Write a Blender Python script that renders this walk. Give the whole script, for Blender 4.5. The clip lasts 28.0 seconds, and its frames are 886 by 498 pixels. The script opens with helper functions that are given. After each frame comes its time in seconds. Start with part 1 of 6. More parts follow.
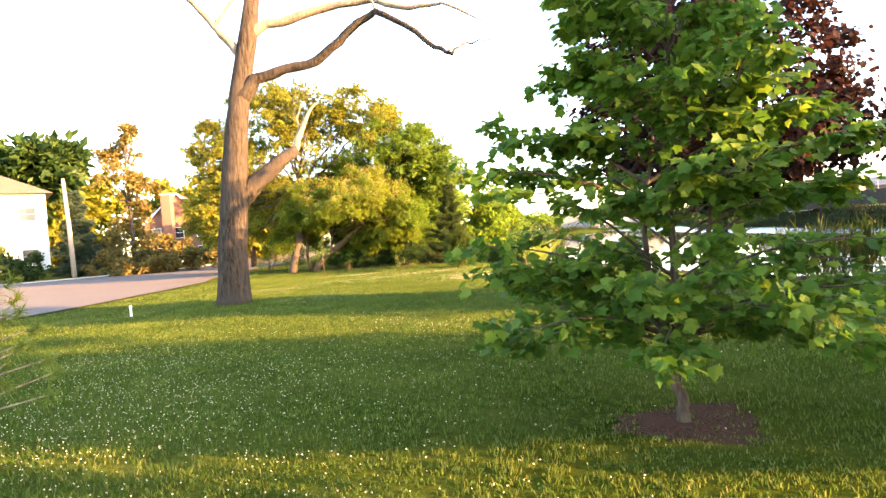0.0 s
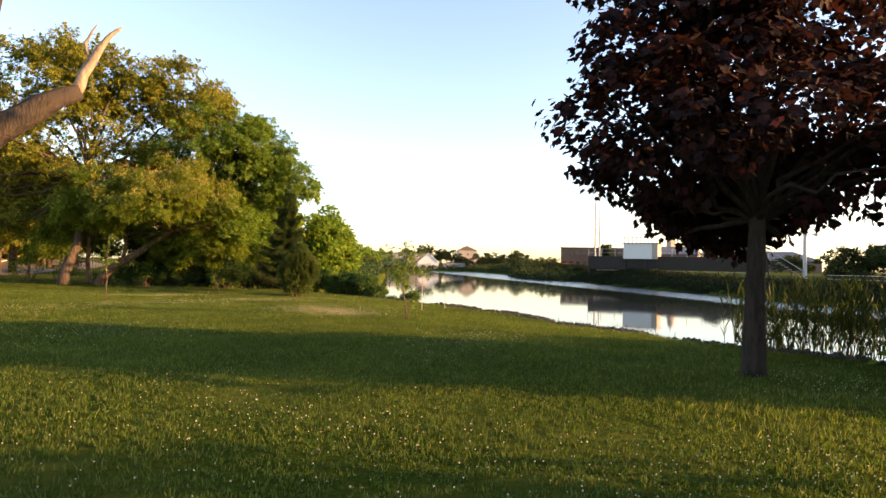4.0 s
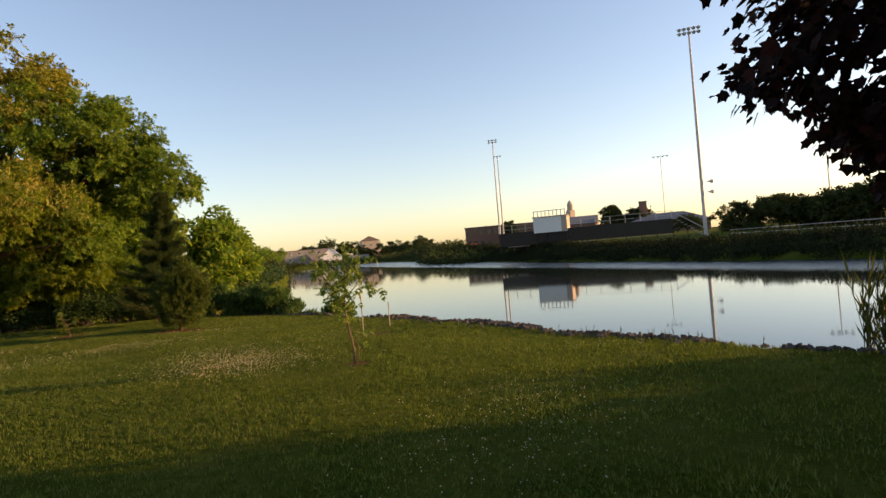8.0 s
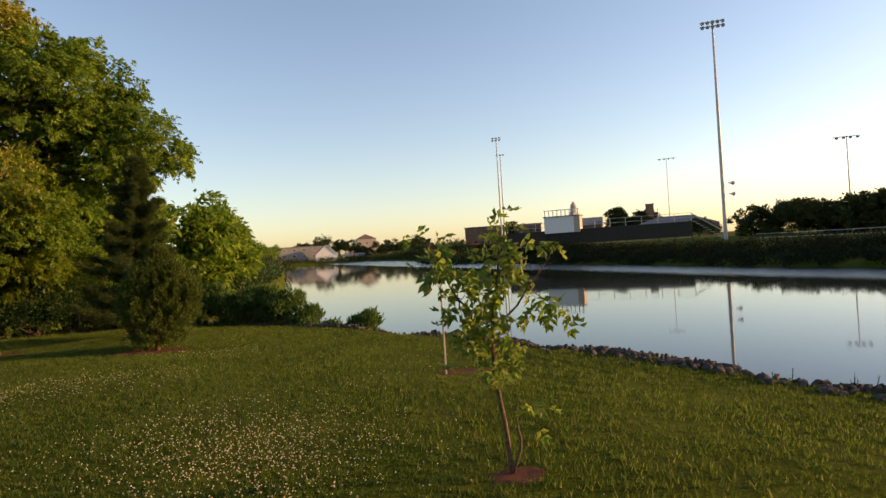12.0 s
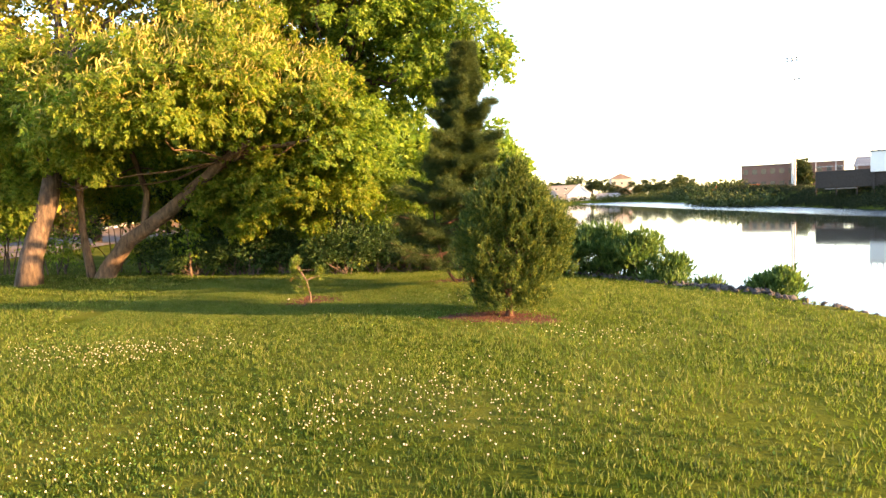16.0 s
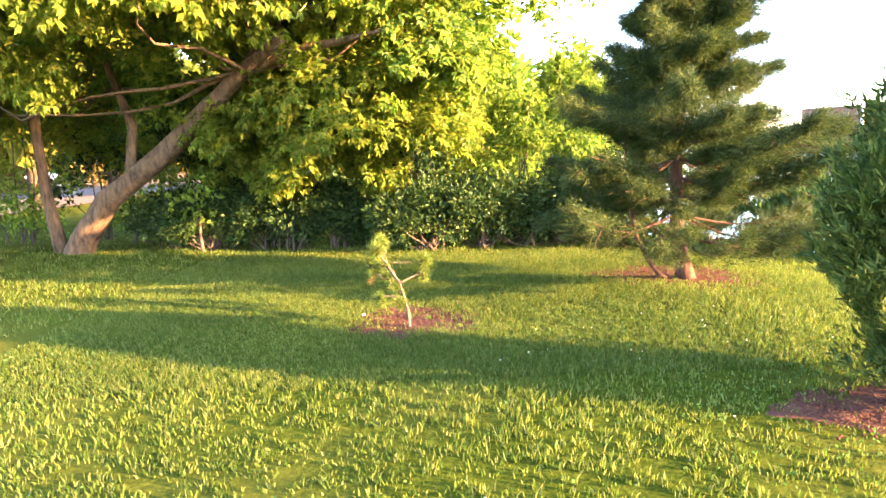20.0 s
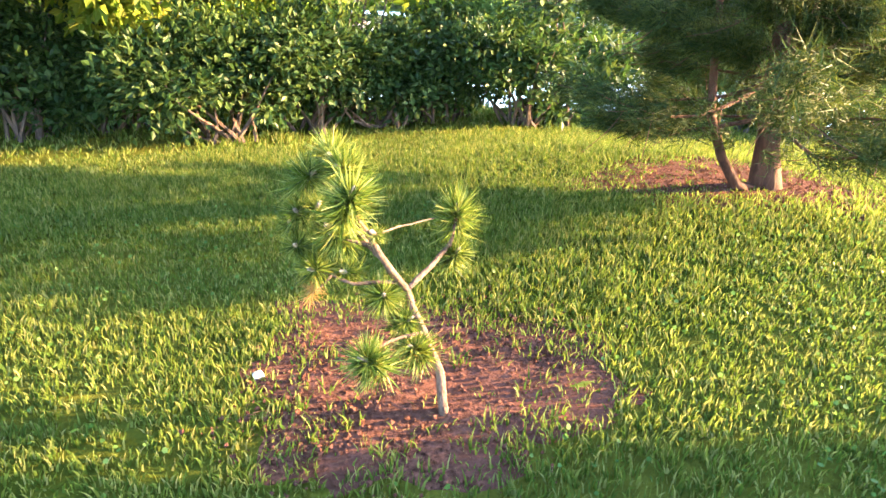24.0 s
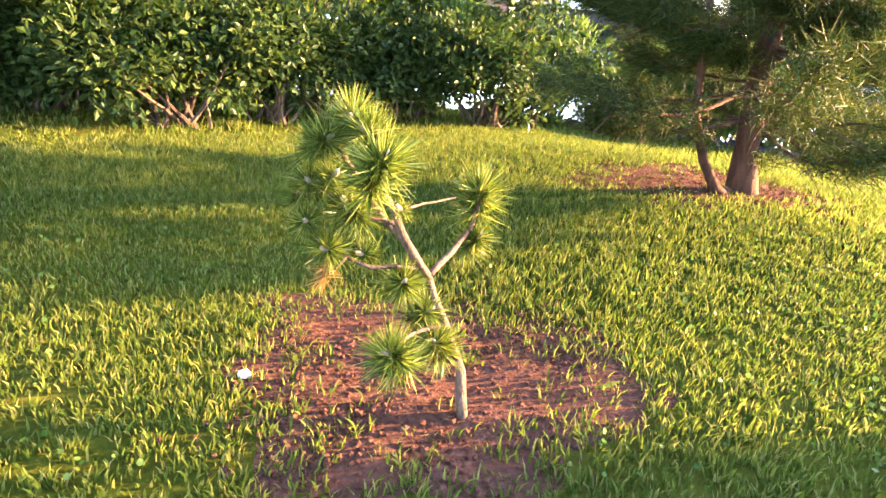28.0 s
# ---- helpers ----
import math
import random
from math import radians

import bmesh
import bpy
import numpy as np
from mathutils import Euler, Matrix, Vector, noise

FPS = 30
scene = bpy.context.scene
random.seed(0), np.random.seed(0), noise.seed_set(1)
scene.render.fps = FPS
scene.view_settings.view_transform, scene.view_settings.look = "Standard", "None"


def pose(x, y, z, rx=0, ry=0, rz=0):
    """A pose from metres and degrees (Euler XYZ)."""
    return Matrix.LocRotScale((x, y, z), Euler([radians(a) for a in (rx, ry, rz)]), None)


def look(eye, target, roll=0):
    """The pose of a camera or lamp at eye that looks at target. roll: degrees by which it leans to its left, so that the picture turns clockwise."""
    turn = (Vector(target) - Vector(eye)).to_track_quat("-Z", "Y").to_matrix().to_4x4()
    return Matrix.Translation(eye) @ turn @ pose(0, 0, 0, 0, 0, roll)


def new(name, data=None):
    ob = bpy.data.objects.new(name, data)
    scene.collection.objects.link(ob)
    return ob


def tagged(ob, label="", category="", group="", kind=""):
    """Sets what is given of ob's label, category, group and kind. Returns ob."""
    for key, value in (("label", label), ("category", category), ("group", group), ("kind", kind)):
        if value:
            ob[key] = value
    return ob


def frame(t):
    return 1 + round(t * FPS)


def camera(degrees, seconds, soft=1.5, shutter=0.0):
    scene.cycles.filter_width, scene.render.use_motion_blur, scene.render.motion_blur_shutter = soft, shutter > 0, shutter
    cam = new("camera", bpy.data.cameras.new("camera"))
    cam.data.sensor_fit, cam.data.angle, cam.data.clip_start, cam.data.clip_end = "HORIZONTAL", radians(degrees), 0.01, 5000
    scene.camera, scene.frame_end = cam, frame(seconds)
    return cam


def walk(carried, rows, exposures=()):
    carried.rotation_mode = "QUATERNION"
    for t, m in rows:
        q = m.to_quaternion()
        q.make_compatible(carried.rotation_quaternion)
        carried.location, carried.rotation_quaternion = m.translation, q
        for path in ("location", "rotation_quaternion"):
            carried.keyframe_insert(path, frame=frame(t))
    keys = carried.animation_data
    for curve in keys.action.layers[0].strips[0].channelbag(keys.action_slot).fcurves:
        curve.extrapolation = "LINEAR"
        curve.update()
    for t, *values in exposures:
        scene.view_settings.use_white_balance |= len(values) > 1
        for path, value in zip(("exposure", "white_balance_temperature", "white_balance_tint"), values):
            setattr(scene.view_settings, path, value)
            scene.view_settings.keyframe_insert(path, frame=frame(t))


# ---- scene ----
cam = camera(72.0, 28.0)
PATH = [
    (0, (0.327, -0.195, 1.479), (0.298, 1.804, 1.444), -4.5),
    (0.5, (0.094, 0.655, 1.511), (0.045, 2.654, 1.529), 0.2),
    (1, (0.147, 1.487, 1.498), (0.131, 3.487, 1.535), -1.2),
    (1.5, (-0.033, 2.246, 1.512), (-0.019, 4.244, 1.602), 1.4),
    (2, (-0.12, 2.984, 1.484), (-0.15, 4.983, 1.547), -3.2),
    (2.5, (-0.226, 3.74, 1.406), (-0.005, 5.728, 1.389), -0.5),
    (3, (-0.334, 4.472, 1.37), (0.055, 6.426, 1.192), -3.6),
    (3.5, (-0.702, 5.017, 1.208), (-0.159, 6.941, 1.171), 1.9),
    (5.5, (-0.399, 7.879, 1.633), (0.317, 9.744, 1.735), -3.5),
    (6, (-0.143, 8.547, 1.673), (0.623, 10.394, 1.729), -4.6),
    (6.5, (-0.127, 9.337, 1.689), (0.606, 11.197, 1.75), -4.1),
    (7, (0.036, 10.042, 1.677), (0.819, 11.881, 1.74), -4.9),
    (7.5, (-0.043, 10.847, 1.712), (0.707, 12.7, 1.768), -2.9),
    (8, (-0.031, 11.489, 1.638), (0.829, 13.295, 1.646), -4.8),
    (8.5, (-0.15, 12.27, 1.696), (0.686, 14.085, 1.783), -5.2),
    (9, (-0.206, 12.989, 1.714), (0.674, 14.781, 1.836), -4.9),
    (9.5, (-0.237, 13.901, 1.695), (0.484, 15.765, 1.777), -3.9),
    (10, (-0.055, 14.589, 1.663), (0.765, 16.413, 1.683), -4.4),
    (10.5, (0.11, 15.38, 1.661), (0.851, 17.237, 1.622), -6.2),
    (11, (0.328, 16.085, 1.678), (1.199, 17.885, 1.647), -3.0),
    (11.5, (0.441, 16.889, 1.675), (1.344, 18.674, 1.673), -5.2),
    (12, (0.471, 17.587, 1.633), (1.349, 19.384, 1.64), -3.6),
    (12.5, (0.371, 18.274, 1.621), (0.715, 20.244, 1.628), -6.0),
    (13, (0.195, 19.012, 1.611), (0.304, 21.009, 1.587), -3.0),
    (13.5, (0.09, 19.789, 1.571), (-0.007, 21.787, 1.55), -4.2),
    (15.5, (-0.584, 22.931, 1.509), (-0.545, 24.92, 1.302), -4.3),
    (16, (-0.764, 23.615, 1.525), (-0.663, 25.607, 1.378), -2.4),
    (16.5, (-0.844, 24.377, 1.49), (-0.866, 26.369, 1.309), -6.9),
    (17, (-0.919, 25.075, 1.463), (-0.832, 27.071, 1.362), -0.7),
    (17.5, (-1.064, 25.771, 1.408), (-0.985, 27.759, 1.205), -4.7),
    (18, (-1.271, 26.477, 1.434), (-1.198, 28.465, 1.223), -1.9),
    (18.5, (-1.483, 27.165, 1.412), (-1.433, 29.143, 1.12), -5.3),
    (19, (-1.817, 27.81, 1.436), (-1.747, 29.788, 1.146), -1.3),
    (19.5, (-1.973, 28.486, 1.387), (-1.952, 30.454, 1.032), -4.3),
    (20, (-2.222, 29.085, 1.418), (-2.237, 31.061, 1.109), -2.7),
    (20.5, (-2.354, 29.693, 1.356), (-2.264, 31.632, 0.874), -4.6),
    (21, (-2.577, 30.324, 1.339), (-2.576, 32.274, 0.894), -3.4),
    (21.5, (-2.709, 30.956, 1.313), (-2.352, 32.843, 0.756), -2.2),
    (23.5, (-3.324, 32.729, 1.081), (-2.603, 34.477, 0.429), 2.6),
    (24, (-3.339, 33.069, 1.045), (-2.469, 34.71, 0.304), 0.9),
    (24.5, (-3.404, 33.309, 0.987), (-2.392, 34.859, 0.231), 0.5),
    (25, (-3.445, 33.429, 0.803), (-2.332, 34.969, 0.177), -0.0),
    (25.5, (-3.439, 33.434, 0.757), (-2.296, 34.965, 0.169), 1.0),
    (26, (-3.444, 33.441, 0.769), (-2.318, 34.983, 0.176), 0.3),
    (26.5, (-3.444, 33.441, 0.769), (-2.324, 34.989, 0.177), 1.7),
    (27, (-3.446, 33.431, 0.767), (-2.336, 34.971, 0.136), 2.9),
    (27.5, (-3.444, 33.43, 0.767), (-2.334, 34.961, 0.115), 3.0),
    (28, (-3.459, 33.329, 0.896), (-2.411, 34.878, 0.188), 4.5),
]
EXPO = [(0, 3.53, 7500, 23), (1, 3.38, 7500, 24), (2, 2.42, 7500, 25), (3, 2.2, 7500, 26), (3.5, 2.05, 7400, 26), (5.5, 1.57, 7400, 20), (7, 1.32, 7600, 25), (8, 1.06, 7550, 25), (10, 0.74, 7450, 22),
        (13, 1.34, 7500, 24), (15.5, 2.98, 7400, 23), (17, 3.28, 7300, 23), (18, 3.48, 7150, 23), (19, 4.0, 6700, 25), (21.5, 4.56, 6380, 27), (23.5, 4.5, 6110, 23), (26, 4.44, 6010, 22), (27, 4.4, 6210, 26), (28, 4.4, 6610, 32)]
walk(cam, [(t, look(eye, target, roll)) for t, eye, target, roll in PATH], EXPO)

# ---- light ----
SUN_EL, SUN_AZ = radians(10.5), radians(111.0)      # azimuth clockwise from +y
world = bpy.data.worlds.new("sky")
scene.world = world
world.use_nodes = True
wn = world.node_tree.nodes
sky = wn.new("ShaderNodeTexSky")
sky.sky_type, sky.sun_disc = "NISHITA", False
sky.sun_elevation, sky.sun_rotation = SUN_EL, SUN_AZ
sky.air_density, sky.dust_density, sky.ozone_density = 1.0, 0.8, 2.0
wn["Background"].inputs["Strength"].default_value = 0.15
world.node_tree.links.new(sky.outputs["Color"], wn["Background"].inputs["Color"])
sun_data = bpy.data.lights.new("sun", "SUN")
sun_data.energy, sun_data.angle, sun_data.color = 4.3, radians(0.6), (1.0, 0.63, 0.27)
sun = new("sun", sun_data)
sun_from = Vector((math.sin(SUN_AZ) * math.cos(SUN_EL), math.cos(SUN_AZ) * math.cos(SUN_EL), math.sin(SUN_EL)))
sun.matrix_world = look(sun_from * 100, (0, 0, 0))

# ---- materials ----
def material(name, color, rough=0.8, metal=0.0, spec=0.3):
    m = bpy.data.materials.new(name)
    m.use_nodes = True
    b = m.node_tree.nodes["Principled BSDF"]
    b.inputs["Base Color"].default_value = (*color, 1)
    b.inputs["Roughness"].default_value, b.inputs["Metallic"].default_value = rough, metal
    b.inputs["Specular IOR Level"].default_value = spec
    return m


def node(m, kind, **values):
    n = m.node_tree.nodes.new(kind)
    for key, value in values.items():
        n.inputs[key.replace("_", " ")].default_value = value
    return n


def wire(m, a, b):
    m.node_tree.links.new(a, b)


def ramp(m, source, stops):
    r = m.node_tree.nodes.new("ShaderNodeValToRGB")
    e = r.color_ramp.elements
    while len(e) < len(stops):
        e.new(0.5)
    for k, (at, c) in zip(e, stops):
        k.position, k.color = at, (*c, 1)
    wire(m, source, r.inputs["Fac"])
    return r.outputs["Color"]


def mixed(m, fac, a, b, blend="MIX"):
    x = m.node_tree.nodes.new("ShaderNodeMix")
    x.data_type, x.blend_type = "RGBA", blend
    for socket, value in ((x.inputs["Factor"], fac), (x.inputs["A"], a), (x.inputs["B"], b)):
        if hasattr(value, "is_output"):
            wire(m, value, socket)
        else:
            socket.default_value = value if isinstance(value, (int, float)) else (*value, 1)
    return x.outputs["Result"]


def grained(name, c1, c2, scale, rough=0.85, bump=0.3, stretch=(1, 1, 1), c3=None, big=0.6, spec=0.3, dist=0.02):
    """Two tones at a fine scale, a third in larger patches, and a relief."""
    m = material(name, c1, rough, 0, spec)
    b = m.node_tree.nodes["Principled BSDF"]
    co = node(m, "ShaderNodeTexCoord")
    mp = node(m, "ShaderNodeMapping")
    mp.inputs["Scale"].default_value = stretch
    wire(m, co.outputs["Object"], mp.inputs["Vector"])
    fine = node(m, "ShaderNodeTexNoise", Scale=scale, Detail=6.0, Roughness=0.65)
    wire(m, mp.outputs["Vector"], fine.inputs["Vector"])
    col = ramp(m, fine.outputs["Fac"], [(0.35, c1), (0.65, c2)])
    large = node(m, "ShaderNodeTexNoise", Scale=big, Detail=3.0)
    wire(m, co.outputs["Object"], large.inputs["Vector"])
    if c3:
        f = ramp(m, large.outputs["Fac"], [(0.45, (0, 0, 0)), (0.65, (1, 1, 1))])
        col = mixed(m, f, col, c3)
    wire(m, col, b.inputs["Base Color"])
    bp = node(m, "ShaderNodeBump", Strength=bump, Distance=dist)
    wire(m, fine.outputs["Fac"], bp.inputs["Height"])
    wire(m, bp.outputs["Normal"], b.inputs["Normal"])
    return m


def leafy(name, tones, rough=0.55, through_light=0.45, glow=1.3, spec=0.14):
    """Leaf: colour varied leaf by leaf, some light comes through."""
    m = bpy.data.materials.new(name)
    m.use_nodes = True
    t = m.node_tree
    b = t.nodes["Principled BSDF"]
    b.inputs["Roughness"].default_value, b.inputs["Specular IOR Level"].default_value = rough, spec
    g = node(m, "ShaderNodeNewGeometry")
    stops = [(i / max(1, len(tones) - 1), c) for i, c in enumerate(tones)]
    col = ramp(m, g.outputs["Random Per Island"], stops)
    co = node(m, "ShaderNodeTexCoord")
    patch = node(m, "ShaderNodeTexNoise", Scale=0.7, Detail=2.0)
    wire(m, co.outputs["Object"], patch.inputs["Vector"])
    dark = ramp(m, patch.outputs["Fac"], [(0.3, (0.75, 0.8, 0.75)), (0.7, (1.15, 1.1, 1.0))])
    col = mixed(m, 1.0, col, dark, "MULTIPLY")
    wire(m, col, b.inputs["Base Color"])
    tr = node(m, "ShaderNodeBsdfTranslucent")
    bright = mixed(m, 1.0, col, (glow, glow, glow * 0.7), "MULTIPLY")
    wire(m, bright, tr.inputs["Color"])
    mx = node(m, "ShaderNodeMixShader", Fac=through_light)
    wire(m, b.outputs["BSDF"], mx.inputs[1])
    wire(m, tr.outputs["BSDF"], mx.inputs[2])
    wire(m, mx.outputs["Shader"], t.nodes["Material Output"].inputs["Surface"])
    return m


BARK_OAK = grained("bark_oak", (0.018, 0.013, 0.009), (0.085, 0.064, 0.048), 13, 0.95, 1.0, (1, 1, 0.2), (0.058, 0.045, 0.035), 0.5, spec=0.1, dist=0.06)
BARK_DEAD = grained("bare_limb_wood", (0.16, 0.12, 0.085), (0.33, 0.26, 0.19), 12, 0.9, 0.6, (1, 1, 0.3))
BARK_LEAN = grained("bark_lean", (0.045, 0.027, 0.016), (0.16, 0.10, 0.056), 13, 0.95, 1.0, (1, 1, 0.3))
BARK_DARK = grained("bark_dark", (0.035, 0.025, 0.018), (0.12, 0.083, 0.06), 14, 0.95, 0.9, (1, 1, 0.25))
# near-black bark: the purple maple trunk's shade is put into the colour
BARK_PURPLE_SHADE = grained("bark_purple_shade", (0.012, 0.009, 0.007), (0.042, 0.029, 0.021), 14, 0.95, 0.9, (1, 1, 0.25))
BARK_WARM = grained("bark_warm", (0.14, 0.09, 0.055), (0.36, 0.26, 0.17), 11, 0.95, 0.9, (1, 1, 0.3))
BARK_PINE = grained("bark_pine", (0.032, 0.014, 0.009), (0.10, 0.046, 0.028), 16, 0.95, 1.0, (1, 1, 0.35))
BARK_PALE = grained("bark_pale", (0.19, 0.135, 0.09), (0.42, 0.34, 0.25), 60, 0.8, 0.4, (1, 1, 0.5))
LEAF_MAPLE = leafy("leaf_maple", [(0.042, 0.105, 0.015), (0.078, 0.16, 0.024), (0.18, 0.25, 0.04)], 0.5, 0.5)
LEAF_PURPLE = leafy("leaf_purple", [(0.012, 0.006, 0.007), (0.020, 0.009, 0.009), (0.05, 0.014, 0.011)], 0.8, 0.22, 1.8)
LEAF_SAPLING = leafy("leaf_sapling", [(0.08, 0.15, 0.03), (0.15, 0.22, 0.045), (0.25, 0.27, 0.07)], 0.5, 0.48)
LEAF_WILLOW = leafy("leaf_willow", [(0.07, 0.10, 0.012), (0.17, 0.175, 0.022), (0.34, 0.30, 0.04)], 0.55, 0.4)
LEAF_CATKIN = leafy("leaf_catkin_tree", [(0.085, 0.145, 0.018), (0.14, 0.19, 0.026), (0.23, 0.24, 0.04)], 0.5, 0.62, 1.7)
LEAF_GREEN = leafy("leaf_green", [(0.06, 0.12, 0.016), (0.12, 0.195, 0.026), (0.23, 0.29, 0.045)], 0.45, 0.55, 1.4)
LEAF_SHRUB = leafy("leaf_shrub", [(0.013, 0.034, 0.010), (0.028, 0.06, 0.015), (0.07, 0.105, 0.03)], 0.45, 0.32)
LEAF_BLUE = leafy("leaf_blue_green", [(0.035, 0.075, 0.022), (0.065, 0.12, 0.032), (0.11, 0.165, 0.042)], 0.55, 0.4)
BARK_SAP = grained("bark_sapling", (0.05, 0.03, 0.02), (0.16, 0.105, 0.07), 60, 0.85, 0.7, (1, 1, 0.5), c3=(0.10, 0.055, 0.036), big=5.0)
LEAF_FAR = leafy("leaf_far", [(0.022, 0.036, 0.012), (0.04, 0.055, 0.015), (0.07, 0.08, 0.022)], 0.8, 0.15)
# bank leaves darkened in colour for the bank's shaded, backlit face
LEAF_BANK_SHADE = leafy("leaf_bank_shade", [(0.010, 0.017, 0.007), (0.018, 0.026, 0.009), (0.032, 0.036, 0.014)], 0.9, 0.06)
# far leaves whose tones already hold the low sun's gold
LEAF_SUNTINT = leafy("leaf_sun_tint", [(0.10, 0.10, 0.03), (0.17, 0.13, 0.04), (0.24, 0.15, 0.05)], 0.7, 0.3)
LEAF_CEDAR = leafy("leaf_cedar", [(0.018, 0.042, 0.010), (0.05, 0.085, 0.016), (0.15, 0.165, 0.036)], 0.6, 0.3)
NEEDLE_DARK = leafy("needle_dark", [(0.011, 0.026, 0.008), (0.026, 0.05, 0.012), (0.085, 0.10, 0.022)], 0.7, 0.2)
NEEDLE_SPRUCE = leafy("needle_spruce", [(0.035, 0.06, 0.045), (0.06, 0.09, 0.06)], 0.7, 0.15)
NEEDLE_SAP = leafy("needle_sapling", [(0.022, 0.046, 0.008), (0.06, 0.105, 0.014), (0.14, 0.185, 0.03), (0.29, 0.31, 0.09)], 0.32, 0.25)
NEEDLE_BROWN = leafy("needle_brown", [(0.26, 0.13, 0.04), (0.36, 0.22, 0.08), (0.30, 0.20, 0.05)], 0.7, 0.3)
NEEDLE_LITTER = leafy("needle_litter", [(0.07, 0.035, 0.018), (0.12, 0.06, 0.03), (0.18, 0.11, 0.05)], 0.8, 0.1)
GRASS_BLADE = leafy("grass_blade", [(0.038, 0.074, 0.011), (0.066, 0.106, 0.016), (0.10, 0.134, 0.026), (0.175, 0.185, 0.068)], 0.6, 0.45, spec=0.06)
REED_LEAF = leafy("reed_leaf", [(0.022, 0.045, 0.010), (0.04, 0.065, 0.014), (0.075, 0.085, 0.024)], 0.55, 0.25)
REED_DRY = leafy("reed_dry", [(0.30, 0.20, 0.09), (0.42, 0.30, 0.15)], 0.8, 0.3)
ROCK = grained("shore_rock", (0.035, 0.032, 0.030), (0.11, 0.095, 0.085), 9, 0.95, 0.7, c3=(0.065, 0.056, 0.05), spec=0.1, dist=0.03)
SOIL = grained("bare_soil", (0.03, 0.014, 0.009), (0.15, 0.070, 0.046), 48, 0.95, 1.0, c3=(0.095, 0.044, 0.03), big=3.0, spec=0.03, dist=0.02)
ROAD = grained("road_surface", (0.10, 0.074, 0.06), (0.15, 0.115, 0.094), 30, 0.95, 0.2, c3=(0.12, 0.09, 0.075), big=0.2)
KERB = grained("kerb_concrete", (0.42, 0.38, 0.33), (0.52, 0.48, 0.42), 20, 0.9, 0.2)
METAL_POLE = grained("galvanised_pole", (0.40, 0.37, 0.34), (0.52, 0.48, 0.44), 8, 0.5, 0.05, spec=0.4)
POLE_WOOD = grained("pole_wood", (0.28, 0.22, 0.17), (0.42, 0.35, 0.28), 14, 0.9, 0.4, (1, 1, 0.15))
BRICK = grained("brick_far", (0.20, 0.095, 0.065), (0.30, 0.15, 0.10), 18, 0.9, 0.2, c3=(0.25, 0.12, 0.085), big=0.4)
BRICK_DARK = grained("brick_dark", (0.13, 0.085, 0.065), (0.20, 0.13, 0.10), 10, 0.9, 0.2)
BRICK_SCHOOL = grained("brick_school", (0.15, 0.075, 0.055), (0.22, 0.115, 0.085), 6, 0.9, 0.2, c3=(0.19, 0.10, 0.075), big=0.3)
WHITE_WALL = grained("white_siding", (0.66, 0.63, 0.58), (0.78, 0.75, 0.70), 12, 0.7, 0.1, (0.2, 0.2, 3))
CREAM = grained("cream_wall", (0.36, 0.29, 0.22), (0.46, 0.38, 0.30), 10, 0.8, 0.1)
GREY_WALL = grained("grey_wall", (0.20, 0.18, 0.165), (0.28, 0.25, 0.23), 10, 0.8, 0.1)
ROOF = grained("roof_shingle", (0.10, 0.066, 0.046), (0.17, 0.115, 0.082), 22, 0.9, 0.3, (1, 1, 3))
ROOF_GREY = grained("roof_grey", (0.13, 0.12, 0.12), (0.20, 0.19, 0.18), 20, 0.9, 0.2)
TRIM = grained("white_trim", (0.70, 0.67, 0.62), (0.80, 0.77, 0.72), 8, 0.5, 0.05)
DARK_STEEL = grained("dark_steel", (0.03, 0.024, 0.02), (0.06, 0.05, 0.042), 10, 0.85, 0.1, spec=0.1)
STEEL = grained("bleacher_metal", (0.34, 0.32, 0.31), (0.46, 0.43, 0.41), 10, 0.45, 0.05, spec=0.5)
ORANGE = grained("orange_barrier", (0.55, 0.09, 0.02), (0.70, 0.14, 0.03), 6, 0.6, 0.05)
CLOVER = leafy("clover_head", [(0.44, 0.39, 0.31), (0.56, 0.50, 0.40), (0.48, 0.38, 0.33)], 0.8, 0.3, 1.1)
STONE_WHITE = grained("pale_stone", (0.62, 0.58, 0.50), (0.75, 0.70, 0.62), 20, 0.8, 0.3)
GLASS = material("window_glass", (0.03, 0.035, 0.04), 0.08, 0, 0.6)

# lawn: clover green, drier tufts and a little bare thatch
LAWN = material("lawn", (0.08, 0.13, 0.03), 0.95, 0, 0.02)
_b = LAWN.node_tree.nodes["Principled BSDF"]
_co = node(LAWN, "ShaderNodeTexCoord")
_f = node(LAWN, "ShaderNodeTexNoise", Scale=22.0, Detail=8.0, Roughness=0.7)
_l = node(LAWN, "ShaderNodeTexNoise", Scale=0.55, Detail=4.0)
for _n in (_f, _l):
    wire(LAWN, _co.outputs["Object"], _n.inputs["Vector"])
_c = ramp(LAWN, _f.outputs["Fac"], [(0.3, (0.016, 0.028, 0.003)), (0.52, (0.046, 0.066, 0.006)), (0.75, (0.09, 0.10, 0.012))])
_p = ramp(LAWN, _l.outputs["Fac"], [(0.42, (0, 0, 0)), (0.68, (1, 1, 1))])
_c = mixed(LAWN, _p, _c, mixed(LAWN, 0.5, _c, (0.125, 0.125, 0.022)))
wire(LAWN, _c, _b.inputs["Base Color"])
_bp = node(LAWN, "ShaderNodeBump", Strength=0.9, Distance=0.05)
wire(LAWN, _f.outputs["Fac"], _bp.inputs["Height"])
wire(LAWN, _bp.outputs["Normal"], _b.inputs["Normal"])

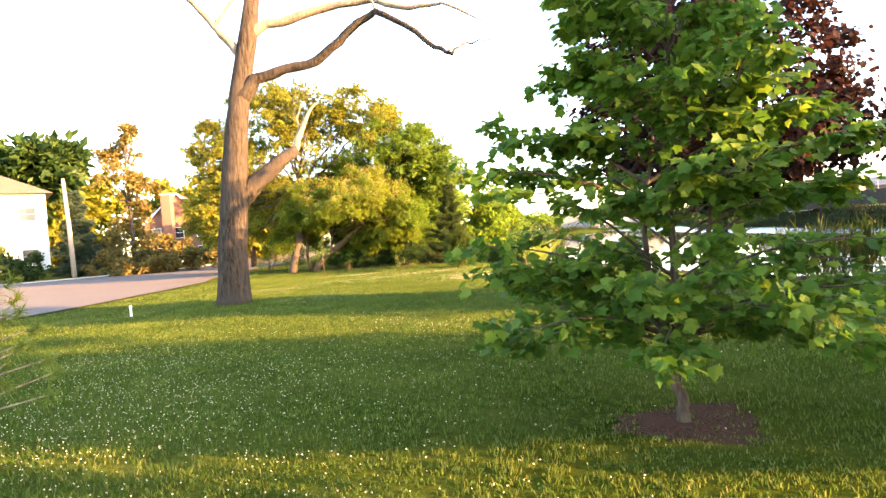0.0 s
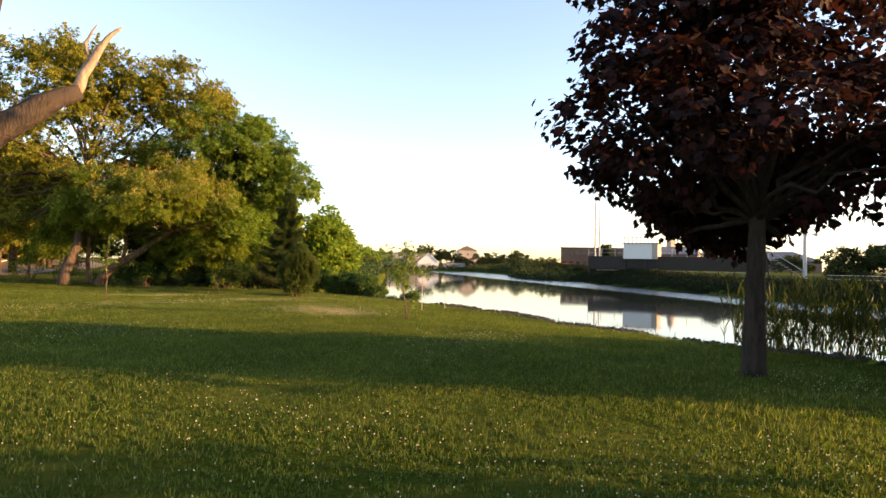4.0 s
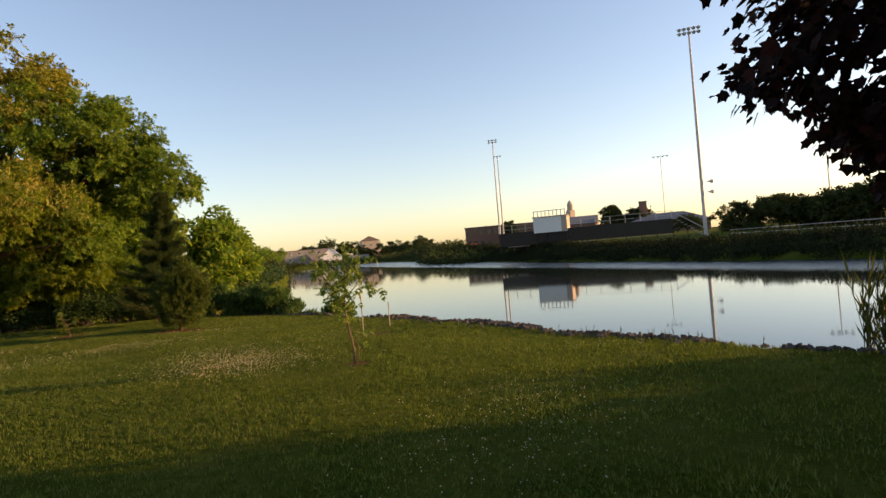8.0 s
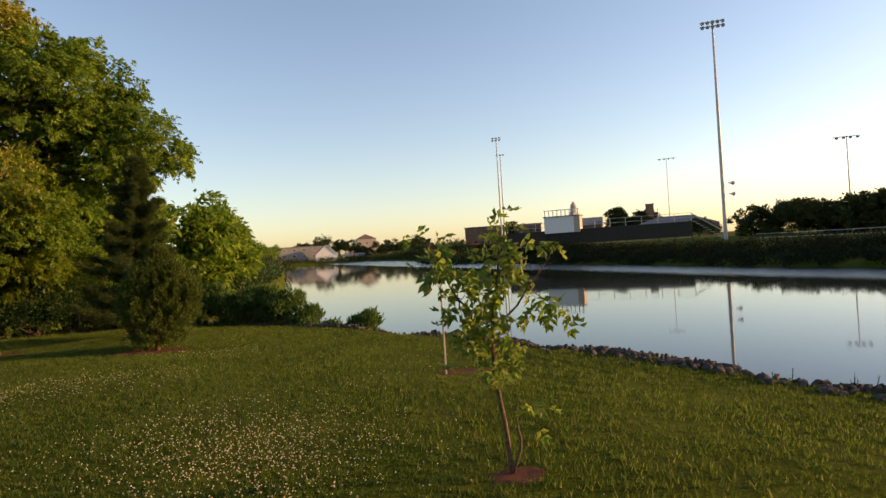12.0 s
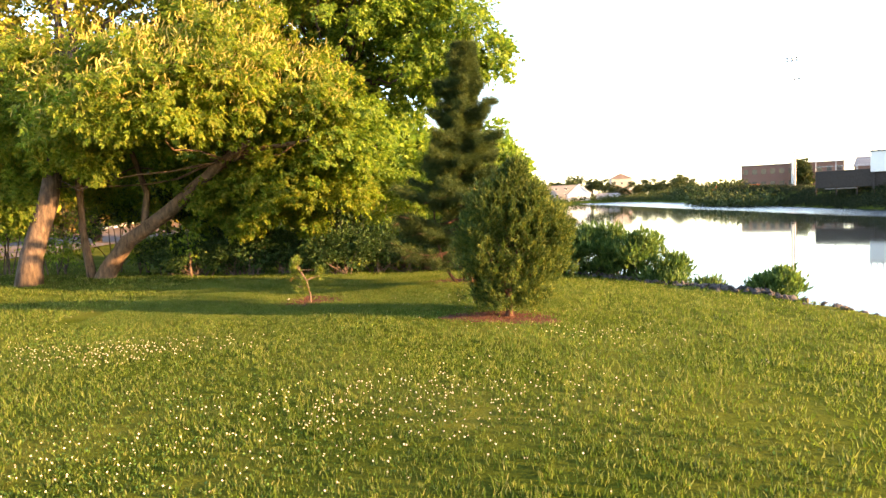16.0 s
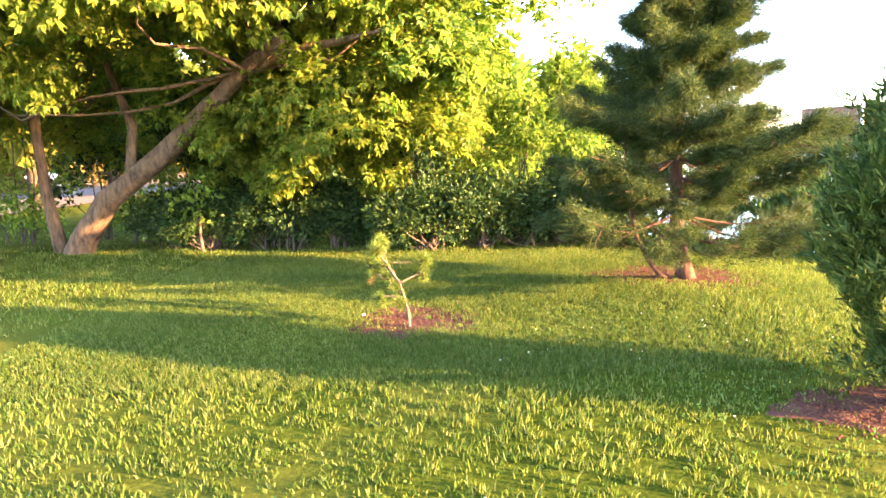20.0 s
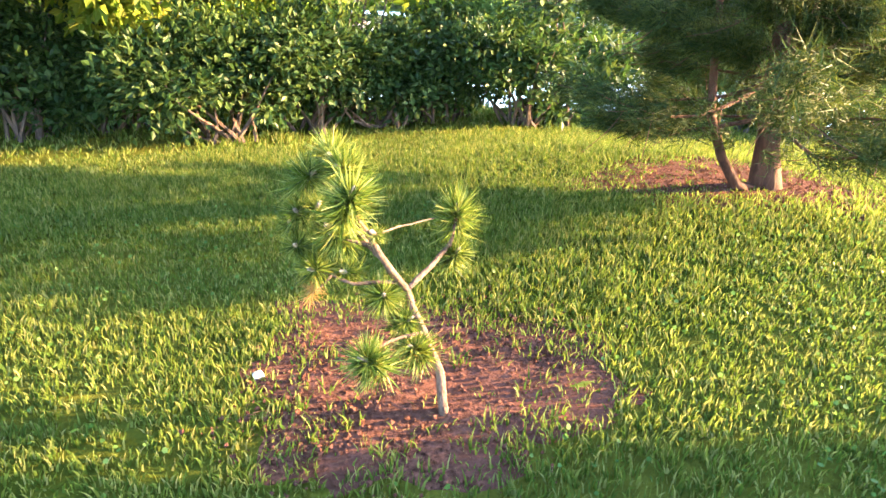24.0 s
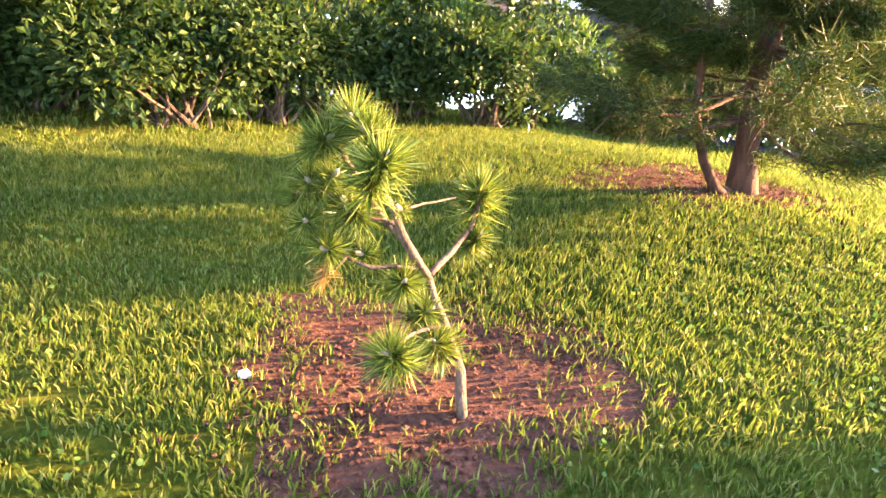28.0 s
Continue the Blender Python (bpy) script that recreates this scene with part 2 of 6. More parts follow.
WATER = material("pond_water", (0.012, 0.018, 0.018), 0.03, 0, 0.5)
_b = WATER.node_tree.nodes["Principled BSDF"]
_b.inputs["IOR"].default_value = 1.33
_co = node(WATER, "ShaderNodeTexCoord")
_mp = node(WATER, "ShaderNodeMapping")
_mp.inputs["Scale"].default_value = (0.5, 1.0, 1.0)
_mp.inputs["Rotation"].default_value = (0, 0, 0.5)
wire(WATER, _co.outputs["Object"], _mp.inputs["Vector"])
_f = node(WATER, "ShaderNodeTexNoise", Scale=3.0, Detail=3.0)
_l = node(WATER, "ShaderNodeTexNoise", Scale=0.045, Detail=3.0)
wire(WATER, _mp.outputs["Vector"], _f.inputs["Vector"])
wire(WATER, _mp.outputs["Vector"], _l.inputs["Vector"])
_s = ramp(WATER, _l.outputs["Fac"], [(0.42, (0.015, 0.015, 0.015)), (0.66, (0.10, 0.10, 0.10))])
_x = node(WATER, "ShaderNodeSeparateXYZ")
wire(WATER, _co.outputs["Object"], _x.inputs["Vector"])
_y = node(WATER, "ShaderNodeMath")
_y.operation = "MULTIPLY_ADD"
wire(WATER, _x.outputs["Y"], _y.inputs[0])
_y.inputs[1].default_value = -0.165
wire(WATER, _x.outputs["X"], _y.inputs[2])
_g = node(WATER, "ShaderNodeMapRange", From_Min=30.0, From_Max=34.0)
wire(WATER, _y.outputs["Value"], _g.inputs["Value"])
_s = mixed(WATER, _g.outputs["Result"], _s, (0.8, 0.8, 0.8))
_r = node(WATER, "ShaderNodeMapRange", To_Min=0.04, To_Max=0.24)
wire(WATER, _g.outputs["Result"], _r.inputs["Value"])
wire(WATER, _r.outputs["Result"], _b.inputs["Roughness"])
_bp = node(WATER, "ShaderNodeBump", Distance=0.02)
wire(WATER, _s, _bp.inputs["Strength"])
wire(WATER, _f.outputs["Fac"], _bp.inputs["Height"])
wire(WATER, _bp.outputs["Normal"], _b.inputs["Normal"])

# ---- mesh helpers ----
def mesh_from(name, verts, faces, mat, smooth=False):
    """A mesh from numpy vertices and a list of face arrays (n, k)."""
    verts = np.asarray(verts, np.float32).reshape(-1, 3)
    faces = [np.asarray(f, np.int32) for f in faces if len(f)]
    m = bpy.data.meshes.new(name)
    m.vertices.add(len(verts))
    m.vertices.foreach_set("co", verts.ravel())
    loops = np.concatenate([f.ravel() for f in faces])
    sizes = np.concatenate([np.full(len(f), f.shape[1], np.int32) for f in faces])
    m.loops.add(len(loops))
    m.loops.foreach_set("vertex_index", loops)
    m.polygons.add(len(sizes))
    m.polygons.foreach_set("loop_start", np.concatenate([[0], np.cumsum(sizes)[:-1]]).astype(np.int32))
    m.polygons.foreach_set("use_smooth", np.full(len(sizes), smooth))
    m.materials.append(mat)
    m.update(calc_edges=True)
    return m


def part(name, geo, mat, parent=None, label="", smooth=False, kind=""):
    """geo (verts, faces) as one mesh object, a child of parent if given."""
    ob = new(name, mesh_from(name, geo[0], geo[1], mat, smooth))
    ob.parent = parent
    return tagged(ob, label=label, kind=kind)


def thing(name, at, label, category, group="", kind=""):
    ob = new(name)
    ob.location = at
    bpy.context.view_layer.update()
    return tagged(ob, label, category, group, kind)


def merged(*geos):
    vs, fs, n = [], {}, 0
    for v, f in geos:
        v = np.asarray(v, float).reshape(-1, 3)
        for a in f:
            a = np.asarray(a)
            if len(a):
                fs.setdefault(a.shape[1], []).append(a + n)
        vs.append(v)
        n += len(v)
    return np.concatenate(vs), [np.concatenate(a) for a in fs.values()]


def moved(geo, off):
    return geo[0] + np.asarray(off, float), geo[1]


def turned(geo, angle):
    c, s = math.cos(angle), math.sin(angle)
    return geo[0] @ np.array([[c, s, 0], [-s, c, 0], [0, 0, 1]]), geo[1]


def box(x0, y0, z0, x1, y1, z1, bevel=0.0):
    """A box with its upright edges and top cut back by bevel."""
    b = min(bevel, abs(x1 - x0) * 0.4, abs(y1 - y0) * 0.4, abs(z1 - z0) * 0.4)
    if b <= 0:
        v = [(x, y, z) for z in (z0, z1) for x, y in ((x0, y0), (x1, y0), (x1, y1), (x0, y1))]
        return np.array(v, float), [np.array([(3, 2, 1, 0), (4, 5, 6, 7), (0, 1, 5, 4), (1, 2, 6, 5), (2, 3, 7, 6), (3, 0, 4, 7)])]

    def ring(i, z):
        return [(x0 + i + b, y0 + i, z), (x1 - i - b, y0 + i, z), (x1 - i, y0 + i + b, z), (x1 - i, y1 - i - b, z),
                (x1 - i - b, y1 - i, z), (x0 + i + b, y1 - i, z), (x0 + i, y1 - i - b, z), (x0 + i, y0 + i + b, z)]
    rings = [ring(b, z0), ring(0, z0 + b), ring(0, z1 - b), ring(b, z1)]
    v = np.array([p for r in rings for p in r])
    q = [(8 * r + k, 8 * r + (k + 1) % 8, 8 * r + 8 + (k + 1) % 8, 8 * r + 8 + k) for r in range(3) for k in range(8)]
    return v, [np.array(q), np.array([list(range(24, 32)), list(range(7, -1, -1))])]


def tube(points, radii, segs=8, knob=0.0, seed=0):
    """A tapered tube along points; knob roughens it."""
    p = np.asarray(points, float)
    r = np.broadcast_to(np.asarray(radii, float), (len(p),))
    rng = np.random.default_rng(seed)
    d = np.gradient(p, axis=0)
    d /= np.linalg.norm(d, axis=1)[:, None] + 1e-9
    ref = np.array([0, 0, 1.0]) if abs(d[0, 2]) < 0.8 else np.array([1.0, 0, 0])
    u = np.cross(d, ref)
    u /= np.linalg.norm(u, axis=1)[:, None] + 1e-9
    w = np.cross(d, u)
    a = np.linspace(0, 2 * np.pi, segs, endpoint=False)
    rr = r[:, None] * (1 + knob * rng.standard_normal((len(p), segs)))
    v = p[:, None] + (np.cos(a)[None, :, None] * u[:, None] + np.sin(a)[None, :, None] * w[:, None]) * rr[:, :, None]
    n = len(p)
    i, k = np.meshgrid(np.arange(n - 1), np.arange(segs), indexing="ij")
    k2 = (k + 1) % segs
    q = np.stack([i * segs + k, i * segs + k2, (i + 1) * segs + k2, (i + 1) * segs + k], -1).reshape(-1, 4)
    v = np.concatenate([v.reshape(-1, 3), p[:1], p[-1:]])
    c0, c1 = n * segs, n * segs + 1
    kk = np.arange(segs)
    t = np.concatenate([np.stack([np.full(segs, c0), (kk + 1) % segs, kk], -1), np.stack([np.full(segs, c1), (n - 1) * segs + kk, (n - 1) * segs + (kk + 1) % segs], -1)])
    return v, [q, t]


def curve(a, b, n=8, sag=0.0, wob=0.0, rng=None):
    """Points from a to b with a sag and a wobble."""
    a, b = np.asarray(a, float), np.asarray(b, float)
    s = np.linspace(0, 1, n)[:, None]
    p = a + (b - a) * s
    p[:, 2] += (4 * s * (1 - s))[:, 0] * sag
    if wob and rng is not None:
        off = np.cumsum(rng.standard_normal((n, 3)), axis=0) * wob
        p += off * np.sin(np.pi * s) + 0.3 * off * s
        p[0] = a
    return p


def frames(direction, rng, spread=0.0):
    """Rotation matrices (n, 3, 3) whose y column is the direction, turned at random about it."""
    d = np.asarray(direction, float) + spread * rng.standard_normal(np.shape(direction))
    d /= np.linalg.norm(d, axis=1)[:, None] + 1e-9
    x = np.cross(d, rng.standard_normal(d.shape))
    x /= np.linalg.norm(x, axis=1)[:, None] + 1e-9
    return np.stack([x, d, np.cross(x, d)], -1)


def scattered(leaf, at, turn, size):
    """Copies of one leaf (verts, tris) at many places, as one geometry."""
    v, f = leaf
    size = np.broadcast_to(np.asarray(size, float).reshape(-1, 1), (len(at), 1)) if np.ndim(size) < 2 else size
    allv = np.einsum("nij,kj->nki", turn, v) * size[:, None, :] + np.asarray(at)[:, None]
    allf = f[None] + (np.arange(len(at)) * len(v))[:, None, None]
    return allv.reshape(-1, 3), [allf.reshape(-1, f.shape[1])]


LEAF = (np.array([(0, 0, 0), (0.27, 0.45, 0.07), (0, 1, -0.05), (-0.27, 0.45, 0.07)], float), np.array([(0, 1, 2), (0, 2, 3)]))
SLIM = (np.array([(0, 0, 0), (0.15, 0.4, 0.03), (0, 1, -0.08), (-0.15, 0.4, 0.03)], float), np.array([(0, 1, 2), (0, 2, 3)]))
NEEDLE = (np.array([(-0.011, 0, 0), (0.011, 0, 0), (0, 1, 0)], float), np.array([(0, 1, 2)]))
SPRAY = (np.array([(-0.06, 0, 0), (0.06, 0, 0), (0.10, 0.5, 0.03), (0, 1, 0), (-0.10, 0.5, 0.03)], float), np.array([(0, 1, 2), (0, 2, 4), (2, 3, 4)]))
LOBED = (np.array([(0, 0, 0), (0.2, 0.06, 0.02), (0.46, 0.14, 0.06), (0.40, 0.36, 0.03), (0.52, 0.66, 0.05), (0.27, 0.68, 0.02), (0, 1.05, -0.06),
                   (-0.27, 0.68, 0.02), (-0.52, 0.66, 0.05), (-0.40, 0.36, 0.03), (-0.46, 0.14, 0.06), (-0.2, 0.06, 0.02), (0, 0.42, 0)], float),
         np.array([(12, k, k + 1) for k in range(11)] + [(12, 11, 0)]))


def faced(way, normal):
    """Leaf turns along way, with the blade's upper side towards normal."""
    d = way / (np.linalg.norm(way, axis=1)[:, None] + 1e-9)
    x = np.cross(d, normal)
    x /= np.linalg.norm(x, axis=1)[:, None] + 1e-9
    return np.stack([x, d, np.cross(x, d)], -1)


def compound():
    """A leaf of five leaflets on one stalk."""
    vs, fs = [], []
    for k, (y, a, l) in enumerate(((0.26, 1.05, 0.40), (0.26, -1.05, 0.40), (0.54, 0.8, 0.42), (0.54, -0.8, 0.42), (0.56, 0.0, 0.48))):
        v = LEAF[0] * l * np.array([1.15, 1, 1])
        c, t = math.cos(a), math.sin(a)
        v = v @ np.array([[c, -t, 0], [t, c, 0], [0, 0, 1]])
        v = v + np.array([0, y, -0.14 * y - 0.05])
        v[2, 2] -= 0.10
        vs.append(v), fs.append(LEAF[1] + 4 * k)
    return np.concatenate(vs), np.concatenate(fs)


COMPOUND = compound()


def crown(clumps, tufts, leaves, leaf, size, rng, spread=0.35, hang=0.2, shell=0.55, keep=None, lobe=0.36, inner=0.07):
    """Leaves inside ellipsoids (centre, radii): each carries rounded lobes of leaf bunches with gaps between them, and a few inner leaves."""
    at, way, nrm, tips = [], [], [], []

    def unit(n):
        d = rng.standard_normal((n, 3))
        return d / np.linalg.norm(d, axis=1)[:, None]
    for c, r in clumps:
        c, r = np.asarray(c, float), np.asarray(r, float)
        k = max(6, tufts // 8)
        d = unit(k)
        lc = c + d * r * (shell + (0.98 - shell) * rng.random((k, 1)) ** 0.6)
        lr = lobe * r.mean() * (0.6 + 0.75 * rng.random(k))
        i = rng.integers(0, k, tufts)
        e = unit(tufts) + 0.6 * d[i] + np.array([0, 0, 0.35])
        e /= np.linalg.norm(e, axis=1)[:, None]
        q = lc[i] + e * np.array([1, 1, 0.75]) * (lr[i] * (0.55 + 0.5 * rng.random(tufts)))[:, None]
        deep = rng.random(tufts) < inner
        q[deep] = c + (q[deep] - c) * rng.uniform(0.2, 0.7, (deep.sum(), 1))
        tips.append(q)
        n = rng.integers(int(leaves * 0.5), int(leaves * 1.5) + 1, tufts)
        i = np.repeat(np.arange(tufts), n)
        o = np.clip(rng.standard_normal((len(i), 3)), -1.8, 1.8) * np.array([1, 1, 0.7]) * spread * (0.55 + 0.6 * rng.random(tufts))[i][:, None]
        at.append(q[i] + o)
        w = e[i] + rng.standard_normal((len(i), 3)) * 0.5
        w[:, 2] -= hang
        way.append(w)
        nrm.append(e[i] * 0.8 + np.array([0, 0, 0.5]) + rng.standard_normal((len(i), 3)) * 0.35)
    at, way, nrm = np.concatenate(at), np.concatenate(way), np.concatenate(nrm)
    if keep is not None:
        ok = keep(at)
        at, way, nrm = at[ok], way[ok], nrm[ok]
    return scattered(leaf, at, faced(way, nrm), size * (0.65 + 0.7 * rng.random(len(at)))), np.concatenate(tips)


def branches(fork, tips, rng, count, r0=0.05, wob=0.03, sag=0.0):
    """A few boughs from the fork out to some of the leaf bunches."""
    pick = rng.choice(len(tips), min(count, len(tips)), replace=False)
    return [tube(p := curve(fork, tips[k], 9, sag, wob, rng), np.linspace(r0, r0 * 0.18, 9), 6) for k in pick]

# ---- ground, pond, road ----
WATER_Z = -1.5
NEAR_SHORE = [(18, -60), (13.5, 0), (12, 8), (10.8, 14), (9, 18.5), (8.3, 21.9), (7.6, 27), (7.0, 30.2), (6.3, 32.6), (5.6, 35.2), (3.6, 38.2), (2.0, 40.8), (-1.5, 42.6)]
SIDE_SHORE = [(-5, 44.0), (-6, 47), (-3, 52), (2, 58), (7, 64), (12, 80), (22, 130), (38, 215), (60, 372)]
FAR_SHORE = [(118, 368), (108, 290), (92, 210), (78, 170), (70, 135), (63, 108), (59.5, 95), (57, 84), (55, 72), (53, 62), (50.5, 52), (49.5, 42), (48, 20), (46, -60)]
POND = np.array(NEAR_SHORE + SIDE_SHORE + FAR_SHORE, float)
ROAD_NEAR = np.array([(-17, -40), (-14.6, 0), (-13.8, 14), (-13.8, 20.5), (-13.8, 26), (-14.4, 35), (-17, 54), (-20, 75), (-24, 110)], float)
ROAD_FAR = np.array([(-62, -40), (-58, 0), (-54, 25), (-50, 40), (-45, 50), (-39, 60), (-34, 72), (-31, 88), (-33, 110)], float)


def pond_distance(x, y):
    """Metres to the pond's edge, negative over the water."""
    p = np.stack([x, y], -1)[..., None, :]
    a, b = POND, np.roll(POND, -1, 0)
    t = np.clip(((p - a) * (b - a)).sum(-1) / ((b - a) ** 2).sum(-1), 0, 1)
    d = np.sqrt((((p - a) - t[..., None] * (b - a)) ** 2).sum(-1)).min(-1)
    cross = ((a[:, 1] > p[..., 1]) != (b[:, 1] > p[..., 1])) & (p[..., 0] < (b[:, 0] - a[:, 0]) * (p[..., 1] - a[:, 1]) / (b[:, 1] - a[:, 1] + 1e-12) + a[:, 0])
    return np.where(cross.sum(-1) % 2 == 1, -d, d)


def smooth(a, b, v):
    s = np.clip((v - a) / (b - a), 0, 1)
    return s * s * (3 - 2 * s)


def ground_z(x, y):
    x, y = np.asarray(x, float), np.asarray(y, float)
    d = pond_distance(x, y) + 0.18 * np.sin(1.7 * x + 0.6) + 0.22 * np.sin(1.3 * y) + 0.1 * np.sin(3.1 * y + x)
    far = smooth(20, 36, x) * smooth(-1e3, -999, y)
    near = -0.10 - 0.27 * smooth(8.0, 0.0, d) + 0.022 * np.sin(0.9 * x + 0.4) * np.cos(0.7 * y) + 0.012 * np.clip(-x - 10, 0, 60) + 1.3 * smooth(65, 80, 0.5 * y - 0.85 * x) * smooth(-20, -30, x)
    near += -0.05 * np.exp(-((x + 2.9) ** 2 + (y - 34.0) ** 2) / 1.2) + 0.17 * np.exp(-((x - 0.5) ** 2 + (y - 35.8) ** 2) / 6.0) + 0.13 * smooth(36.0, 39.2, y) * smooth(3.0, 0.0, x) * smooth(60, 45, y)
    rise = smooth(0.3, 4.0, d) * (1.05 + 0.9 * smooth(70, 110, y) + 1.3 * smooth(110, 180, y) - 2.3 * smooth(230, 330, y))
    land = near * (1 - far) + far * (-0.9 + rise)
    wet = smooth(0.0, -1.5 - 2 * far, d)
    return land * (1 - wet) + (WATER_Z - 1.0) * wet


LX, LY = np.arange(-20, 16.01, 0.15), np.arange(-8, 46.01, 0.15)
LUT = {}


def looked(which, x, y):
    """Heights or pond distances near the walk, read from a fine table."""
    if not LUT:
        a, b = np.meshgrid(LX, LY)
        LUT["z"], LUT["d"] = ground_z(a, b), pond_distance(a, b)
    t = LUT[which]
    u, v = np.clip((x - LX[0]) / 0.15, 0, len(LX) - 1.001), np.clip((y - LY[0]) / 0.15, 0, len(LY) - 1.001)
    i, j = u.astype(int), v.astype(int)
    u, v = u - i, v - j
    return (t[j, i] * (1 - u) + t[j, i + 1] * u) * (1 - v) + (t[j + 1, i] * (1 - u) + t[j + 1, i + 1] * u) * v


def axis(points):
    out = []
    for (a, step), (b, _) in zip(points, points[1:]):
        out.append(np.arange(a, b - 1e-6, step))
    return np.concatenate(out + [[points[-1][0]]])


gx = axis([(-1500, 300), (-300, 30), (-60, 4), (-20, 1), (-12, 0.3), (13, 1), (60, 2), (130, 10), (200, 60), (440, 400), (1640, 1)])
gy = axis([(-1200, 300), (-60, 10), (-12, 1), (-4, 0.3), (42, 1.5), (110, 4), (390, 20), (470, 80), (870, 400), (2070, 1)])
GX, GY = np.meshgrid(gx, gy)
gv = np.stack([GX, GY, ground_z(GX, GY)], -1).reshape(-1, 3)
gi, gj = np.meshgrid(np.arange(len(gy) - 1), np.arange(len(gx) - 1), indexing="ij")
gq = np.stack([gi * len(gx) + gj, gi * len(gx) + gj + 1, (gi + 1) * len(gx) + gj + 1, (gi + 1) * len(gx) + gj], -1).reshape(-1, 4)
tagged(part("ground", (gv, [gq]), LAWN, smooth=True), "mown lawn with clover sloping gently to the pond", "lawn", kind="structure")

wx = np.linspace(-10, 150, 40)
wy = np.linspace(-80, 460, 60)
WX, WY = np.meshgrid(wx, wy)
wv = np.stack([WX, WY, np.full_like(WX, WATER_Z)], -1).reshape(-1, 3)
wi, wj = np.meshgrid(np.arange(59), np.arange(39), indexing="ij")
wq = np.stack([wi * 40 + wj, wi * 40 + wj + 1, (wi + 1) * 40 + wj + 1, (wi + 1) * 40 + wj], -1).reshape(-1, 4)
tagged(part("water", (wv, [wq]), WATER), "still pond water mirroring the evening sky", "water", kind="structure")


def strip(a, b, lift, n=90, across=10):
    """A sheet between two lines, laid over the ground."""
    def along(p):
        s = np.concatenate([[0], np.cumsum(np.linalg.norm(np.diff(p, axis=0), axis=1))])
        u = np.linspace(0, s[-1], n)
        return np.stack([np.interp(u, s, p[:, 0]), np.interp(u, s, p[:, 1])], -1)
    pa, pb = along(a), along(b)
    v = pa[:, None] + (pb - pa)[:, None] * np.linspace(0, 1, across)[None, :, None]
    v = v.reshape(-1, 2)
    v = np.concatenate([v, (ground_z(v[:, 0], v[:, 1]) + lift)[:, None]], 1)
    i, j = np.meshgrid(np.arange(n - 1), np.arange(across - 1), indexing="ij")
    return v, [np.stack([i * across + j, i * across + j + 1, (i + 1) * across + j + 1, (i + 1) * across + j], -1).reshape(-1, 4)]


tagged(part("road", strip(ROAD_NEAR, ROAD_FAR, 0.05), ROAD, smooth=True), "sunlit worn asphalt street beside the lawn", "road", kind="structure")
kerb_in, kerb_out = ROAD_FAR + np.array([0.4, 0.2]), ROAD_FAR - np.array([0.2, 0.1])
kv, kf = strip(kerb_in, kerb_out, 0.16, 90, 3)
kb = strip(kerb_in, kerb_out, -0.1, 90, 3)
tagged(part("kerb", merged((kv, kf), (np.concatenate([kv[0::3], kb[0][0::3]]), [np.array([(k, k + 1, k + 91, k + 90) for k in range(89)])])), KERB), "pale concrete kerb along the street", "kerb", kind="structure")


def on_ground(x, y, dz=0.0):
    return np.array([x, y, float(ground_z(x, y)) + dz])

# ---- trees near the walk ----
def spread_tree(name, at, label, category, trunk, r_trunk, clumps, leaf, leaf_mat, bark, size, tufts, leaves, seed, boughs=14, r_bough=0.06, spread=0.35, hang=0.2, shell=0.55, fork=None, group="", knob=0.05, segs=12, keep=None):
    """A leafed tree: trunk and boughs of bark, a crown of single leaves. trunk and clumps are relative to the foot."""
    rng = np.random.default_rng(seed)
    root = thing(name, at, label, category, group)
    trunk = np.asarray(trunk, float)
    radii = np.interp(np.linspace(0, 1, len(trunk)), np.linspace(0, 1, len(r_trunk)), r_trunk)
    part("trunk", tube(trunk, radii, segs, knob, seed), bark, root, smooth=True)
    geo, tips = crown(clumps, tufts, leaves, leaf, size, rng, spread, hang, shell, keep)
    f = np.asarray(fork if fork is not None else trunk[-1], float)
    for k, b in enumerate(branches(f, tips, rng, boughs, r_bough, 0.03 * np.ptp(tips[:, 2]) / 3 + 0.02)):
        part("branch", b, bark, root, smooth=True)
    part("crown", geo, leaf_mat, root)
    return root


# bare old oak
OAK = on_ground(-6.75, 19.3, -0.12)
oak = thing("bare_tree", OAK, "large old tree with rugged grey bark and bare dead limbs", "tree")
oak_trunk = np.array([(-0.05, 0, 0), (-0.03, 0, 0.25), (0.0, 0, 0.8), (0.05, 0.05, 1.9), (0.15, 0.1, 3.0), (0.27, 0.15, 4.2), (0.42, 0.2, 5.5), (0.62, 0.3, 7.0), (0.95, 0.4, 8.6), (1.3, 0.5, 10.5)])
part("trunk", tube(oak_trunk, [0.64, 0.54, 0.49, 0.455, 0.435, 0.42, 0.365, 0.33, 0.30, 0.20], 20, 0.045, 4), BARK_OAK, oak, smooth=True)
